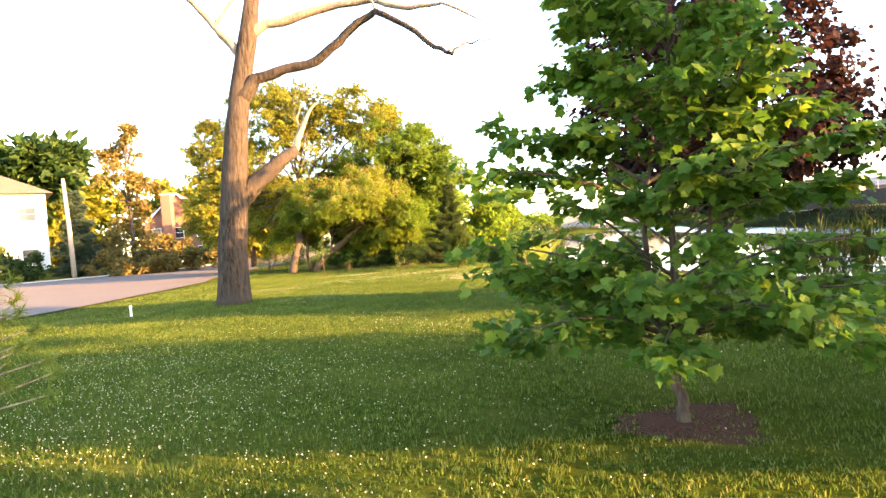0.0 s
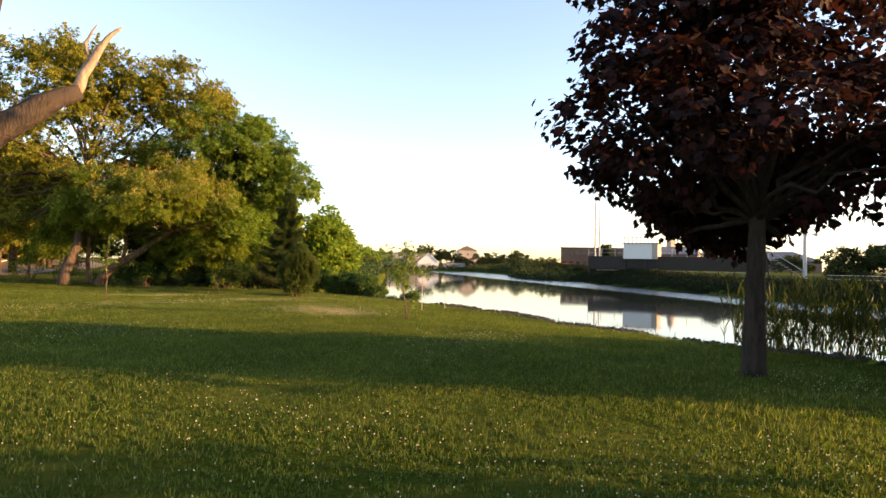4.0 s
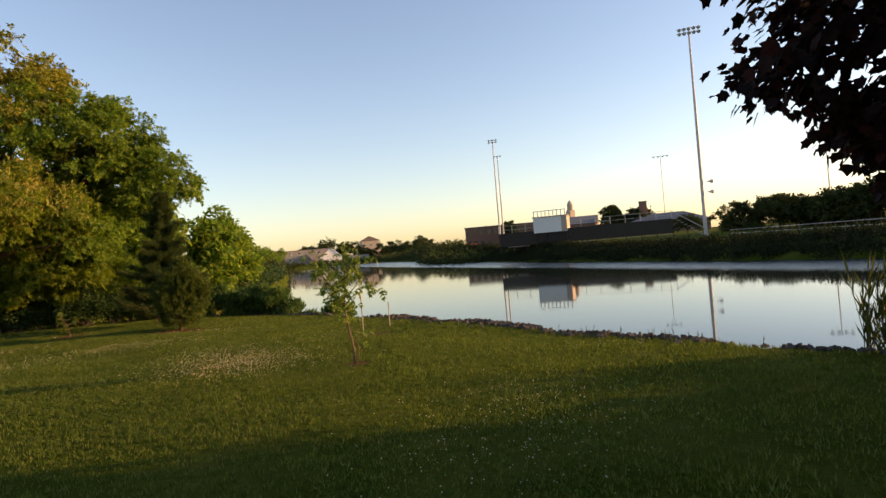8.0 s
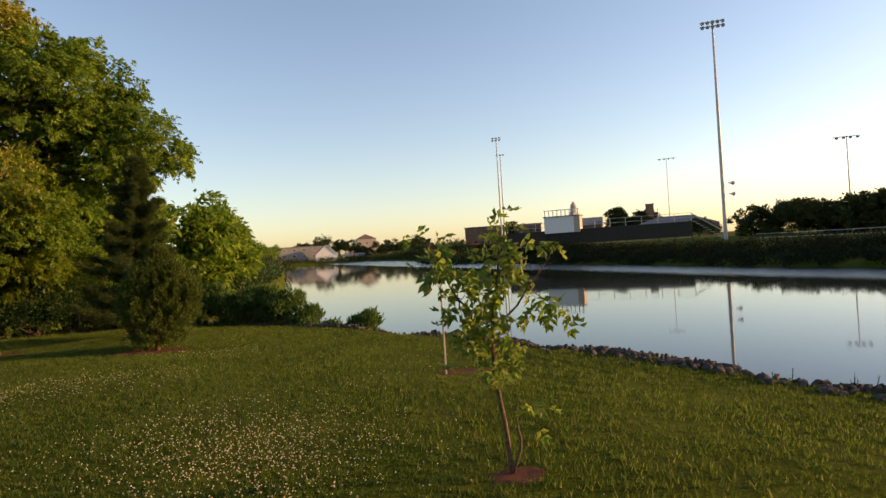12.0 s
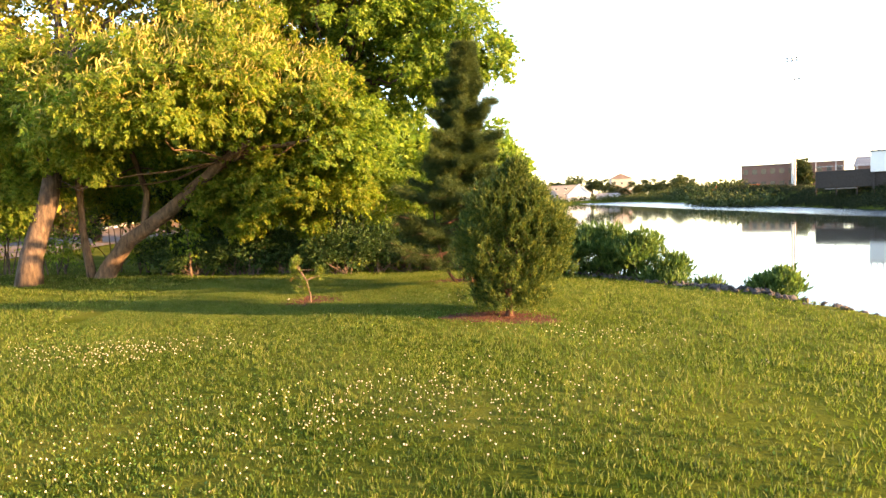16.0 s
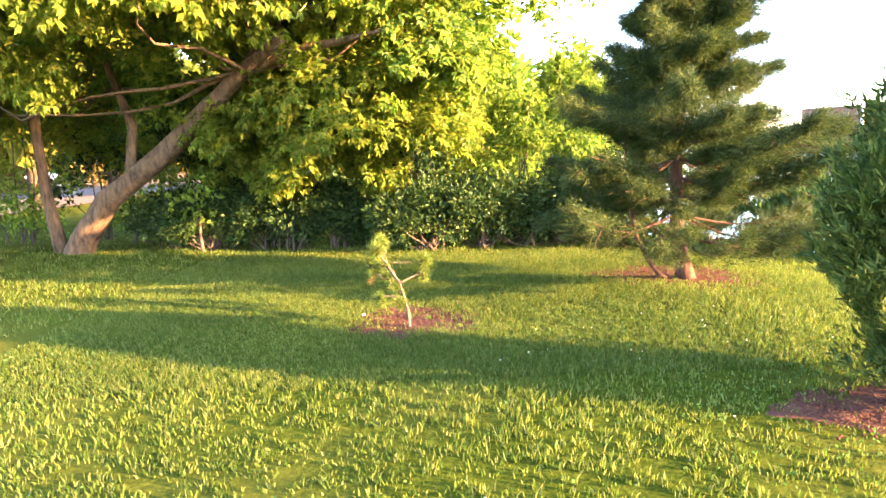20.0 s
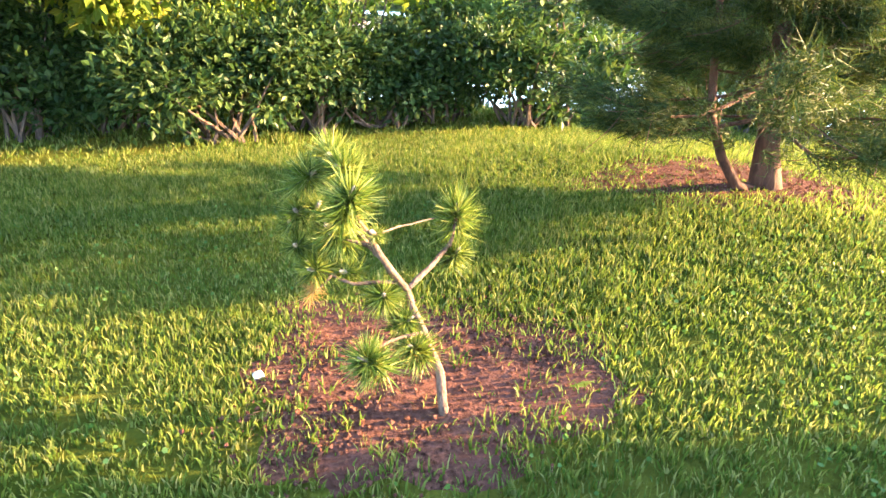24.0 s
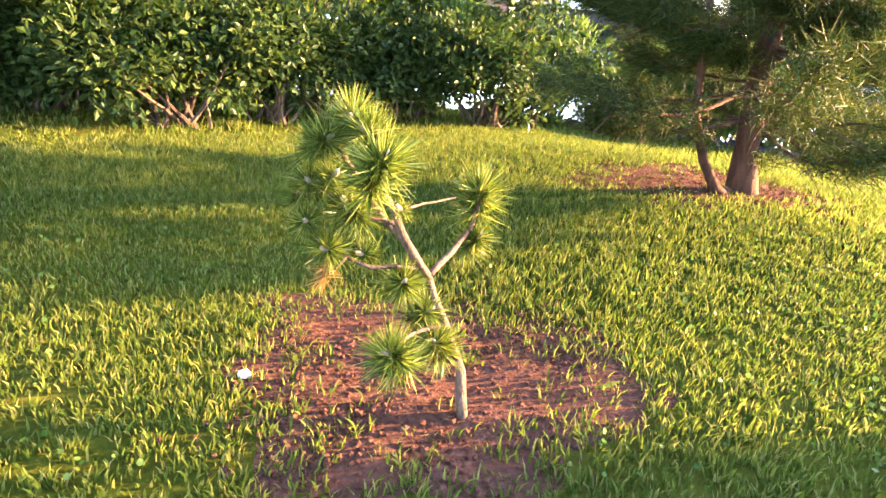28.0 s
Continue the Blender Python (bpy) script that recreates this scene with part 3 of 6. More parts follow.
oak_limbs = [
    ([(0.25, 0.25, 3.3), (0.75, 0.3, 3.85), (1.2, 0.4, 4.22), (1.74, 0.6, 4.72), (2.2, 0.8, 5.0)], [0.36, 0.31, 0.27, 0.22, 0.17]),
    ([(2.1, 0.8, 4.95), (2.34, 0.9, 5.6), (2.63, 0.95, 6.24), (2.92, 1.0, 6.55)], [0.13, 0.10, 0.06, 0.025]),
    ([(2.36, 0.95, 5.65), (2.25, 0.9, 6.1), (2.45, 0.9, 6.5)], [0.05, 0.035, 0.015]),
    ([(0.55, 0.3, 6.6), (1.24, 0.2, 7.3), (2.2, 0.1, 7.5), (3.24, 0.0, 7.6), (4.04, -0.2, 8.12), (4.7, -0.35, 8.6), (5.3, -0.5, 8.86), (6.25, -1.0, 8.2), (7.05, -1.7, 7.25), (7.51, -2.3, 6.83)],
     [0.28, 0.20, 0.16, 0.15, 0.14, 0.12, 0.10, 0.08, 0.07, 0.05]),
    ([(7.51, -2.3, 6.83), (7.76, -2.4, 7.03), (8.23, -2.5, 7.06), (8.78, -2.8, 7.0)], [0.045, 0.035, 0.02, 0.01]),
    ([(7.45, -2.3, 6.9), (7.3, -2.3, 7.15), (7.4, -2.3, 7.4)], [0.03, 0.02, 0.01]),
    ([(5.3, -0.5, 8.86), (5.2, -0.4, 9.2), (5.0, -0.3, 9.5)], [0.05, 0.035, 0.015]),
    ([(6.25, -1.0, 8.2), (6.6, -0.9, 8.5), (7.0, -0.8, 8.55)], [0.03, 0.02, 0.008]),
    ([(0.95, 0.5, 8.8), (1.6, 0.45, 9.1), (2.35, 0.4, 9.15), (3.5, 0.3, 9.4), (5.18, 0.1, 9.45), (6.35, -0.3, 8.95), (7.36, -0.6, 8.93), (8.55, -1.0, 8.1)], [0.20, 0.17, 0.15, 0.13, 0.11, 0.08, 0.05, 0.02]),
    ([(4.3, 0.2, 9.45), (5.0, 0.4, 9.9), (5.9, 0.5, 10.1)], [0.06, 0.045, 0.015]),
    ([(0.8, 0.4, 8.1), (0.31, 0.3, 8.68), (0.02, 0.2, 9.12), (-0.44, 0.1, 9.67), (-0.95, 0.0, 10.2), (-1.3, -0.1, 11.0)], [0.18, 0.15, 0.13, 0.10, 0.07, 0.04]),
    ([(0.02, 0.2, 9.12), (0.29, 0.3, 9.5), (0.63, 0.2, 9.9), (0.7, 0.2, 10.6)], [0.09, 0.07, 0.05, 0.03]),
    ([(1.25, 0.5, 10.2), (0.9, 0.6, 11.2), (0.5, 0.5, 12.5)], [0.14, 0.10, 0.04]),
    ([(1.3, 0.5, 10.4), (1.9, 0.5, 11.3), (2.7, 0.3, 12.2)], [0.13, 0.09, 0.03]),
]
for k, (p, r) in enumerate(oak_limbs):
    q = np.concatenate([curve(a, b, 4)[:-1] for a, b in zip(p, p[1:])] + [[p[-1]]])
    q[1:-1] += np.random.default_rng(k).normal(0, 0.02, (len(q) - 2, 3))
    part("limb", tube(q, np.interp(np.linspace(0, 1, len(q)), np.linspace(0, 1, len(r)), r), 9, 0.06, k), BARK_OAK if k in (0, 3) else BARK_DEAD, oak, smooth=True)

# young green maple
MAPLE = on_ground(2.05, 4.62, -0.05)
def flat_frames(way, rng, tilt=0.45):
    """Leaf turns whose blades lie nearly level."""
    d = way / (np.linalg.norm(way, axis=1)[:, None] + 1e-9)
    x = np.cross(d, np.array([0, 0, 1.0]) + tilt * rng.standard_normal(d.shape))
    x /= np.linalg.norm(x, axis=1)[:, None] + 1e-9
    return np.stack([x, d, np.cross(x, d)], -1)


def layered_tree(name, at, label, stems, levels, leaf, mat, bark, size, seed, per=9, squash=0.8, keep=None):
    """Stems, level boughs with side twigs, and leaves in flat sprays along them."""
    rng = np.random.default_rng(seed)
    root = thing(name, at, label, "tree")
    for p, r in stems:
        q = np.concatenate([curve(a, b, 5, 0, 0.008, rng)[:-1] for a, b in zip(p, p[1:])] + [[p[-1]]])
        part("trunk", tube(q, np.interp(np.linspace(0, 1, len(q)), np.linspace(0, 1, len(r)), r), 9, 0.06, seed), bark, root, smooth=True)
    at_, way = [], []
    for z, reach, count, rise in levels:
        for j in range(count):
            a = rng.uniform(0, 6.283) if j else math.pi + rng.normal(0, 0.3)
            l = reach * rng.uniform(0.6, 1.1)
            s = stems[rng.integers(1, len(stems))][0]
            s = np.asarray(s)
            z0 = max(z - 0.28 * l, s[0, 2] + 0.05)
            base = np.array([np.interp(z0, s[:, 2], s[:, 0]), np.interp(z0, s[:, 2], s[:, 1]), min(z0, s[-1, 2])])
            tip = np.array([math.cos(a) * l, math.sin(a) * l * squash, z + rise * l + rng.normal(0, 0.06)])
            p = curve(base, tip, 8, 0.10 * l, 0.012, rng)
            part("branch", tube(p, np.linspace(0.006 + 0.006 * l, 0.003, 8), 5), bark, root)
            for t in np.concatenate([[1.0], rng.uniform(0.28, 1.0, 7)]):
                c = np.array([np.interp(t, np.linspace(0, 1, 8), p[:, m]) for m in range(3)])
                o = (tip - base) * np.array([1, 1, 0])
                o /= np.linalg.norm(o) + 1e-9
                w = o * rng.uniform(0.2, 1) + np.array([-o[1], o[0], 0]) * rng.choice([-1, 1]) * rng.uniform(0.2, 1) * (t < 1)
                e = c + w * 0.26 * rng.uniform(0.4, 1.2) + np.array([0, 0, rng.normal(-0.03, 0.05)])
                n = rng.integers(per // 2, per * 3 // 2)
                f = rng.random((n, 1))
                at_.append(c + (e - c) * f + rng.normal(0, 1, (n, 3)) * np.array([0.06, 0.06, 0.03]))
                way.append(w * 0.7 + rng.normal(0, 0.6, (n, 3)) * np.array([1, 1, 0.5]) + np.array([0, 0, -0.35]))
    at_, way = np.concatenate(at_), np.concatenate(way)
    if keep is not None:
        ok = keep(at_)
        at_, way = at_[ok], way[ok]
    part("crown", scattered(leaf, at_, flat_frames(way, rng), size * (0.6 + 0.7 * rng.random(len(at_)))), mat, root)
    return root


layered_tree("maple_tree", MAPLE, "young green maple with low spreading leafy branches",
             [([(0, 0, 0), (0.01, 0, 0.2), (-0.03, 0, 0.45), (-0.05, 0.0, 0.66)], [0.06, 0.045, 0.04, 0.045]), ([(-0.05, 0, 0.62), (-0.18, 0.02, 1.0), (-0.2, 0.0, 1.7), (-0.1, 0, 2.6)], [0.03, 0.026, 0.02, 0.008]),
              ([(-0.04, 0, 0.62), (0.02, 0.05, 1.1), (0.05, 0.02, 2.1), (0.08, 0, 3.0), (0.1, 0, 3.9)], [0.034, 0.03, 0.022, 0.014, 0.005]), ([(-0.04, 0, 0.62), (0.12, -0.03, 0.85), (0.22, -0.05, 1.3), (0.4, -0.05, 2.2)], [0.03, 0.026, 0.02, 0.008])],
             [(0.92, 1.65, 9, -0.10), (1.05, 1.7, 11, -0.03), (1.22, 1.55, 9, 0.0), (1.45, 1.45, 9, 0.02), (1.75, 1.2, 8, 0.08), (2.0, 1.3, 8, 0.08), (2.3, 1.2, 8, 0.1), (2.6, 1.05, 8, 0.12), (2.9, 0.95, 8, 0.15), (3.2, 0.8, 7, 0.2), (3.5, 0.6, 6, 0.3), (3.8, 0.4, 5, 0.4)],
             LOBED, LEAF_MAPLE, BARK_DARK, 0.082, 11, 18, 0.85, keep=lambda p: (p[:, 0] > -1.75) & ((p[:, 0] > -1.0) | (p[:, 1] > -1.0)))

# purple-leaved maple
MAROON = on_ground(6.0, 12.75, -0.08)
spread_tree("purple_maple_tree", MAROON, "dark purple-leaved maple with a straight slim trunk", "tree",
            [(0, 0, 0), (0.0, 0, 0.2), (0.02, 0, 1.2), (0.05, 0, 2.2), (0.06, 0, 3.6), (0.05, 0, 5.2)], [0.23, 0.15, 0.125, 0.10, 0.05], [
                ((0.0, 0.0, 3.4), (2.3, 2.3, 0.9)), ((-1.7, -0.6, 3.5), (1.5, 1.5, 0.9)), ((1.7, 0.3, 3.2), (1.7, 1.7, 0.9)), ((-0.45, 1.2, 3.3), (1.6, 1.5, 0.85)),
                ((0.2, 0.0, 4.7), (2.4, 2.3, 1.1)), ((-1.0, -0.4, 5.0), (1.7, 1.6, 1.1)), ((1.1, 0.2, 5.0), (1.7, 1.7, 1.1)), ((0.0, 0.0, 6.3), (1.9, 1.9, 1.3)), ((0.0, 0.0, 7.5), (1.1, 1.1, 1.1)),
                ((0.9, -1.4, 3.6), (1.6, 1.3, 0.9)), ((-0.9, 0.4, 4.9), (1.2, 1.3, 1.0)), ((0.9, 1.6, 3.0), (1.6, 1.2, 0.8)), ((0.25, 1.6, 2.6), (0.8, 0.8, 0.5)), ((1.2, 1.7, 2.45), (0.9, 0.8, 0.45)), ((1.9, 1.2, 3.2), (1.4, 1.2, 0.8)), ((-1.2, 0.0, 6.0), (1.2, 1.2, 1.0))],
            LOBED, LEAF_PURPLE, BARK_PURPLE_SHADE, 0.11, 165, 12, 12, 44, 0.05, 0.15, 1.0, 0.4, fork=(0.04, 0, 2.3))

# catkin tree on a leaning trunk
LEAN = on_ground(-8.7, 39.6, -0.1)
cat = thing("leaning_tree", LEAN, "tree leaning low over the lawn with yellow catkin-hung leaves", "tree")
lean_p = np.array([(0, 0, 0), (0.17, 0.0, 0.34), (0.77, -0.1, 1.04), (1.9, -0.4, 1.70), (2.87, -0.8, 2.4), (3.57, -1.2, 2.85), (4.3, -1.6, 3.25)])
part("trunk", tube(np.concatenate([curve(a, b, 4)[:-1] for a, b in zip(lean_p, lean_p[1:])] + [lean_p[-1:]]), np.linspace(0.24, 0.08, 19), 12, 0.09, 3), BARK_LEAN, cat, smooth=True)
for p_, r_ in (([(3.45, -1.1, 2.78), (4.32, -1.4, 3.07), (5.1, -1.7, 3.13), (5.84, -2.0, 3.2)], [0.09, 0.07, 0.05, 0.02]), ([(1.2, -0.2, 1.3), (1.3, -0.1, 2.2), (1.1, -0.3, 3.2), (0.8, -0.8, 4.0)], [0.09, 0.08, 0.06, 0.03]),
               ([(-0.3, 0.1, 0.0), (-0.45, 0.1, 1.2), (-0.4, 0.0, 2.4), (-0.2, -0.4, 3.6)], [0.12, 0.09, 0.08, 0.04])):
    part("limb", tube(np.concatenate([curve(a, b, 4)[:-1] for a, b in zip(p_, p_[1:])] + [[p_[-1]]]), np.interp(np.linspace(0, 1, 10), np.linspace(0, 1, 4), r_), 9, 0.06, 8), BARK_LEAN, cat, smooth=True)
rng = np.random.default_rng(21)
up_by = np.array([0.0, 1.5, 0.85])
cat_clumps = [((3.6, -3.4, 3.5), (2.0, 1.9, 1.1)), ((2.2, -4.2, 3.3), (1.7, 1.6, 1.0)), ((5.1, -2.6, 3.4), (1.6, 1.6, 1.0)), ((3.2, -2.6, 4.5), (1.9, 1.8, 1.0)), ((1.0, -3.2, 3.0), (1.5, 1.5, 1.0)),
              ((0.4, -2.6, 3.8), (1.5, 1.5, 1.0)), ((4.6, -2.6, 3.8), (1.6, 1.5, 0.9)), ((-0.4, -2.6, 2.9), (1.2, 1.2, 0.8)), ((0.2, 0.4, 1.9), (1.3, 0.8, 0.9)), ((2.6, 0.3, 1.3), (1.4, 0.7, 0.8))]
cat_clumps = [(np.array(c) + up_by, r) for c, r in cat_clumps]
# hanging leafy boughs under the crown
cat_clumps += [((4.9, -0.6, 2.6), (1.2, 0.9, 1.0)), ((5.9, -0.4, 2.0), (0.9, 0.8, 0.9)), ((3.7, -0.3, 1.9), (1.0, 0.7, 0.7)), ((-1.6, -0.4, 2.2), (0.8, 0.7, 0.8))]
g, tips = crown(cat_clumps, 170, 12, COMPOUND, 0.23, rng, 0.15, 0.6, 0.62)
part("crown", g, LEAF_CATKIN, cat)
for b in branches(lean_p[5], tips, rng, 11, 0.035, 0.10):
    part("branch", b, BARK_LEAN, cat, smooth=True)
catkin = leafy("catkin", [(0.40, 0.32, 0.08), (0.52, 0.42, 0.14)], 0.8, 0.3, 1.1)
outer = tips[(tips[:, 2] > 3.7) & (tips[:, 0] > 0.0)]
cp = outer[rng.integers(0, len(outer), 8000)] + rng.normal(0, 0.16, (8000, 3)) + np.array([0, -0.05, 0.12])
cd = np.tile([0.3, -0.25, 0.6], (len(cp), 1))
part("catkin", scattered((SPRAY[0] * np.array([0.75, 1, 1]), SPRAY[1]), cp, frames(cd, rng, 0.35), 0.15), catkin, cat, "yellow flower catkins", kind="stuff")

# tall willow with an open crown
spread_tree("willow_tree", on_ground(-9.9, 38.5, -0.1), "tall spreading tree with golden-green hanging foliage", "tree",
            [(0, 0, 0), (0.15, 0, 0.8), (0.5, 0.2, 2.0), (0.7, 0.6, 3.6), (0.6, 1.5, 5.5)], [0.29, 0.22, 0.2, 0.13], [
                ((0.2, 3.5, 8.2), (4.0, 3.5, 3.6)), ((-4.2, 3.0, 6.8), (2.6, 2.6, 2.6)), ((3.8, 4.0, 9.0), (3.2, 3.2, 3.0)), ((-2.0, 4.5, 10.2), (3.2, 3.0, 2.6)), ((-5.4, 2.5, 4.6), (1.8, 2.0, 2.0)),
                ((1.5, 2.0, 5.5), (2.8, 2.4, 2.2)), ((-2.6, 1.5, 4.6), (2.4, 2.0, 1.7)), ((5.5, 4.5, 6.6), (2.6, 2.6, 2.6)), ((-0.5, 3.5, 11.4), (2.6, 2.4, 1.7)), ((4.6, 4.0, 10.6), (2.4, 2.4, 1.8)), ((-5.0, 3.0, 9.0), (2.0, 2.0, 1.6))],
            COMPOUND, LEAF_WILLOW, BARK_DARK, 0.30, 240, 15, 31, 26, 0.10, 0.22, 0.75, 0.55)

# broad green tree behind the conifer
spread_tree("green_tree", on_ground(-3.0, 41.0, -0.1), "broad bright green deciduous tree at the pond edge", "tree",
            [(0, 0, 0), (0.1, 0, 1.5), (0.0, 0.1, 3.2), (0.1, 0, 5.0)], [0.22, 0.16, 0.12], [
                ((0.2, 0, 6.6), (3.3, 3.0, 2.6)), ((1.6, -0.6, 5.9), (2.2, 2.1, 1.5)), ((-2.2, 0.3, 6.0), (2.6, 2.5, 2.4)), ((0.0, -0.5, 8.3), (2.2, 2.1, 1.5)),
                ((0.0, -1.5, 3.6), (2.4, 1.8, 1.4)), ((-2.5, -0.6, 3.6), (2.0, 1.8, 1.5)), ((3.2, -0.6, 6.0), (1.7, 1.6, 1.3)), ((1.6, -0.4, 7.8), (1.7, 1.6, 1.2))],
            COMPOUND, LEAF_GREEN, BARK_DARK, 0.25, 240, 15, 41, 30, 0.06, 0.17, 0.5, 0.6)

# cedar bush
def upright_bush(name, at, label, category, clumps, mat, bark, size, tufts, leaves, seed, lift=1.2, stem=0.05, leaf=SPRAY, group=""):
    rng = np.random.default_rng(seed)
    root = thing(name, at, label, category, group)
    top = max(c[2] + r[2] for c, r in clumps)
    part("trunk", tube([(0, 0, -0.03), (0.01, 0, 0.15), (0.0, 0, top * 0.5), (0, 0, top * 0.85)], [stem * 1.3, stem, stem * 0.7, 0.01], 8, 0.08), bark, root, smooth=True)
    at_, way = [], []
    for c, r in clumps:
        d = rng.standard_normal((tufts, 3))
        d /= np.linalg.norm(d, axis=1)[:, None]
        q = np.array(c) + d * np.array(r) * (0.42 + 0.62 * rng.random((tufts, 1)) ** 0.8 + 0.34 * (rng.random((tufts, 1)) < 0.12))
        n = rng.integers(leaves // 2, leaves * 3 // 2, tufts)
        i = np.repeat(np.arange(tufts), n)
        axis_ = d * np.array([1, 1, 0.4])
        axis_[:, 2] += lift
        axis_ /= np.linalg.norm(axis_, axis=1)[:, None]
        s = rng.random(len(i))[:, None] * size * 3.0
        at_.append(q[i] + axis_[i] * s + rng.normal(0, size * 0.3, (len(i), 3)))
        way.append(axis_[i] + rng.normal(0, 0.45, (len(i), 3)))
        # single shoots that stand out of the outline
        n = max(3, tufts // 12)
        d = rng.standard_normal((n, 3))
        d[:, 2] = np.abs(d[:, 2])
        d /= np.linalg.norm(d, axis=1)[:, None]
        i = np.repeat(np.arange(n), 24)
        axis_ = d * np.array([0.7, 0.7, 0.3]) + np.array([0, 0, 0.8]) + rng.normal(0, 0.2, (n, 3))
        at_.append((np.array(c) + d * np.array(r) * 0.88)[i] + axis_[i] * (rng.random(len(i)) * rng.uniform(0.08, 0.24, n)[i])[:, None] + rng.normal(0, 0.012, (len(i), 3)))
        way.append(axis_[i] + rng.normal(0, 0.4, (len(i), 3)))
    at_, way = np.concatenate(at_), np.concatenate(way)
    at_[:, 2] = np.maximum(at_[:, 2], 0.06)
    part("crown", scattered(leaf, at_, frames(way, rng), size * (0.6 + 0.8 * rng.random(len(at_)))), mat, root)
    for k in range(14):
        a = rng.random() * 6.28
        c, r = clumps[rng.integers(len(clumps))]
        part("branch", tube(curve((0, 0, 0.2 + 0.5 * top * rng.random()), np.array(c) + np.array(r) * 0.75 * np.array([math.cos(a), math.sin(a), 0.6]), 6, 0, 0.02, rng), np.linspace(stem * 0.4, 0.004, 6), 5), bark, root)
    return root


upright_bush("cedar_bush", on_ground(0.60, 32.33, -0.02), "dense dark green juniper bush on a short trunk", "bush", [
    ((0.08, 0.0, 0.3), (0.52, 0.42, 0.22)), ((0.10, 0.0, 0.8), (0.68, 0.48, 0.5)), ((0.1, 0.0, 1.3), (0.5, 0.42, 0.42)), ((0.45, 0.05, 0.95), (0.42, 0.36, 0.5)), ((-0.3, 0.0, 0.85), (0.34, 0.36, 0.42)), ((0.32, 0.0, 1.55), (0.26, 0.28, 0.34)), ((-0.22, 0.0, 1.5), (0.28, 0.28, 0.36)), ((0.66, 0.0, 1.2), (0.24, 0.26, 0.36)), ((-0.45, 0.0, 1.15), (0.2, 0.26, 0.32)), ((0.02, 0.0, 1.7), (0.2, 0.2, 0.26)), ((0.34, -0.05, 1.58), (0.15, 0.16, 0.26)), ((0.14, 0.0, 1.98), (0.09, 0.09, 0.18)), ((-0.24, 0.0, 1.45), (0.13, 0.14, 0.22)), ((0.62, 0.05, 1.3), (0.12, 0.14, 0.2))],
    LEAF_CEDAR, BARK_PINE, 0.055, 230, 38, 51, 1.1)


# pine with two stems and whorled, drooping boughs
def conifer(name, at, label, stems, height, reach, mat, bark, seed, needle=0.11, first=0.6, layers=22, per=6, tufts=16, droop=0.18, full=1.0, thick_=1.0, bare=0):
    rng = np.random.default_rng(seed)
    root = thing(name, at, label, "tree")
    at_, way, twig_ = [], [], []
    for (p, r) in stems:
        part("trunk", tube(p, r, 12, 0.06, seed), bark, root, smooth=True)
    main = np.asarray(stems[0][0])
    for k in range(layers):
        h = first + (height - first) * (k / layers) ** 0.92
        base = np.array([np.interp(h, main[:, 2], main[:, 0]), np.interp(h, main[:, 2], main[:, 1]), h])
        long = reach * (1 - (h / height)) ** 0.75 * (0.75 + 0.25 * np.sin(k * 2.1))
        for j in range(per):
            a = 2.4 * k + 6.283 * j / per + rng.normal(0, 0.25)
            l = max(0.15, long * rng.uniform(0.65, 1.15))
            tip = base + np.array([math.cos(a) * l, math.sin(a) * l, l * rng.uniform(-0.10, 0.22)])
            p = curve(base, tip, 8, -droop * l * 0.5, 0.015, rng)
            part("branch", tube(p, np.linspace((0.006 + 0.006 * l) * thick_, 0.003 * thick_, 8), 5), bark, root)
            n = int(tufts * (0.5 + l) * full * ((0.4 if k < 3 else 0.9) if k < bare else 1.0))
            s = rng.uniform(0.36 if k < bare else 0.15, 1.0, n) ** 0.8
            c = np.stack([np.interp(s, np.linspace(0, 1, 8), p[:, m]) for m in range(3)], -1)
            side = rng.normal(0, 1, (n, 3)) * np.array([0.17, 0.17, 0.04]) * l * (1.1 - s)[:, None] + rng.normal(0, 0.03, (n, 3))
            c = c + side
            m = 30
            if k < bare:
                for t in rng.uniform(0.3, 0.95, 5):
                    b0 = np.array([np.interp(t, np.linspace(0, 1, 8), p[:, q]) for q in range(3)])
                    b1 = b0 + np.array([math.cos(a + rng.normal(0, 0.7)), math.sin(a + rng.normal(0, 0.7)), rng.normal(-0.15, 0.2)]) * l * 0.28
                    twig_.append(tube(curve(b0, b1, 5, 0, 0.01, rng), np.linspace(0.0035, 0.0015, 5), 4))
            i = np.repeat(np.arange(n), m)
            out = (tip - base) / (np.linalg.norm(tip - base) + 1e-9)
            at_.append(c[i] + rng.normal(0, 0.026, (len(i), 3)))
            way.append(out * 0.8 + rng.normal(0, 0.6, (len(i), 3)) + np.array([0, 0, 0.1]))
    at_, way = np.concatenate(at_), np.concatenate(way)
    if twig_:
        part("dry_twig", merged(*twig_), bark, root, "lattice of thin bare twigs", kind="stuff")
    thick = (NEEDLE[0] * np.array([2.2 * thick_, 1, 1]), NEEDLE[1])
    part("crown", scattered(thick, at_, frames(way, rng), needle * (0.7 + 0.6 * rng.random(len(at_)))), mat, root)
    return root


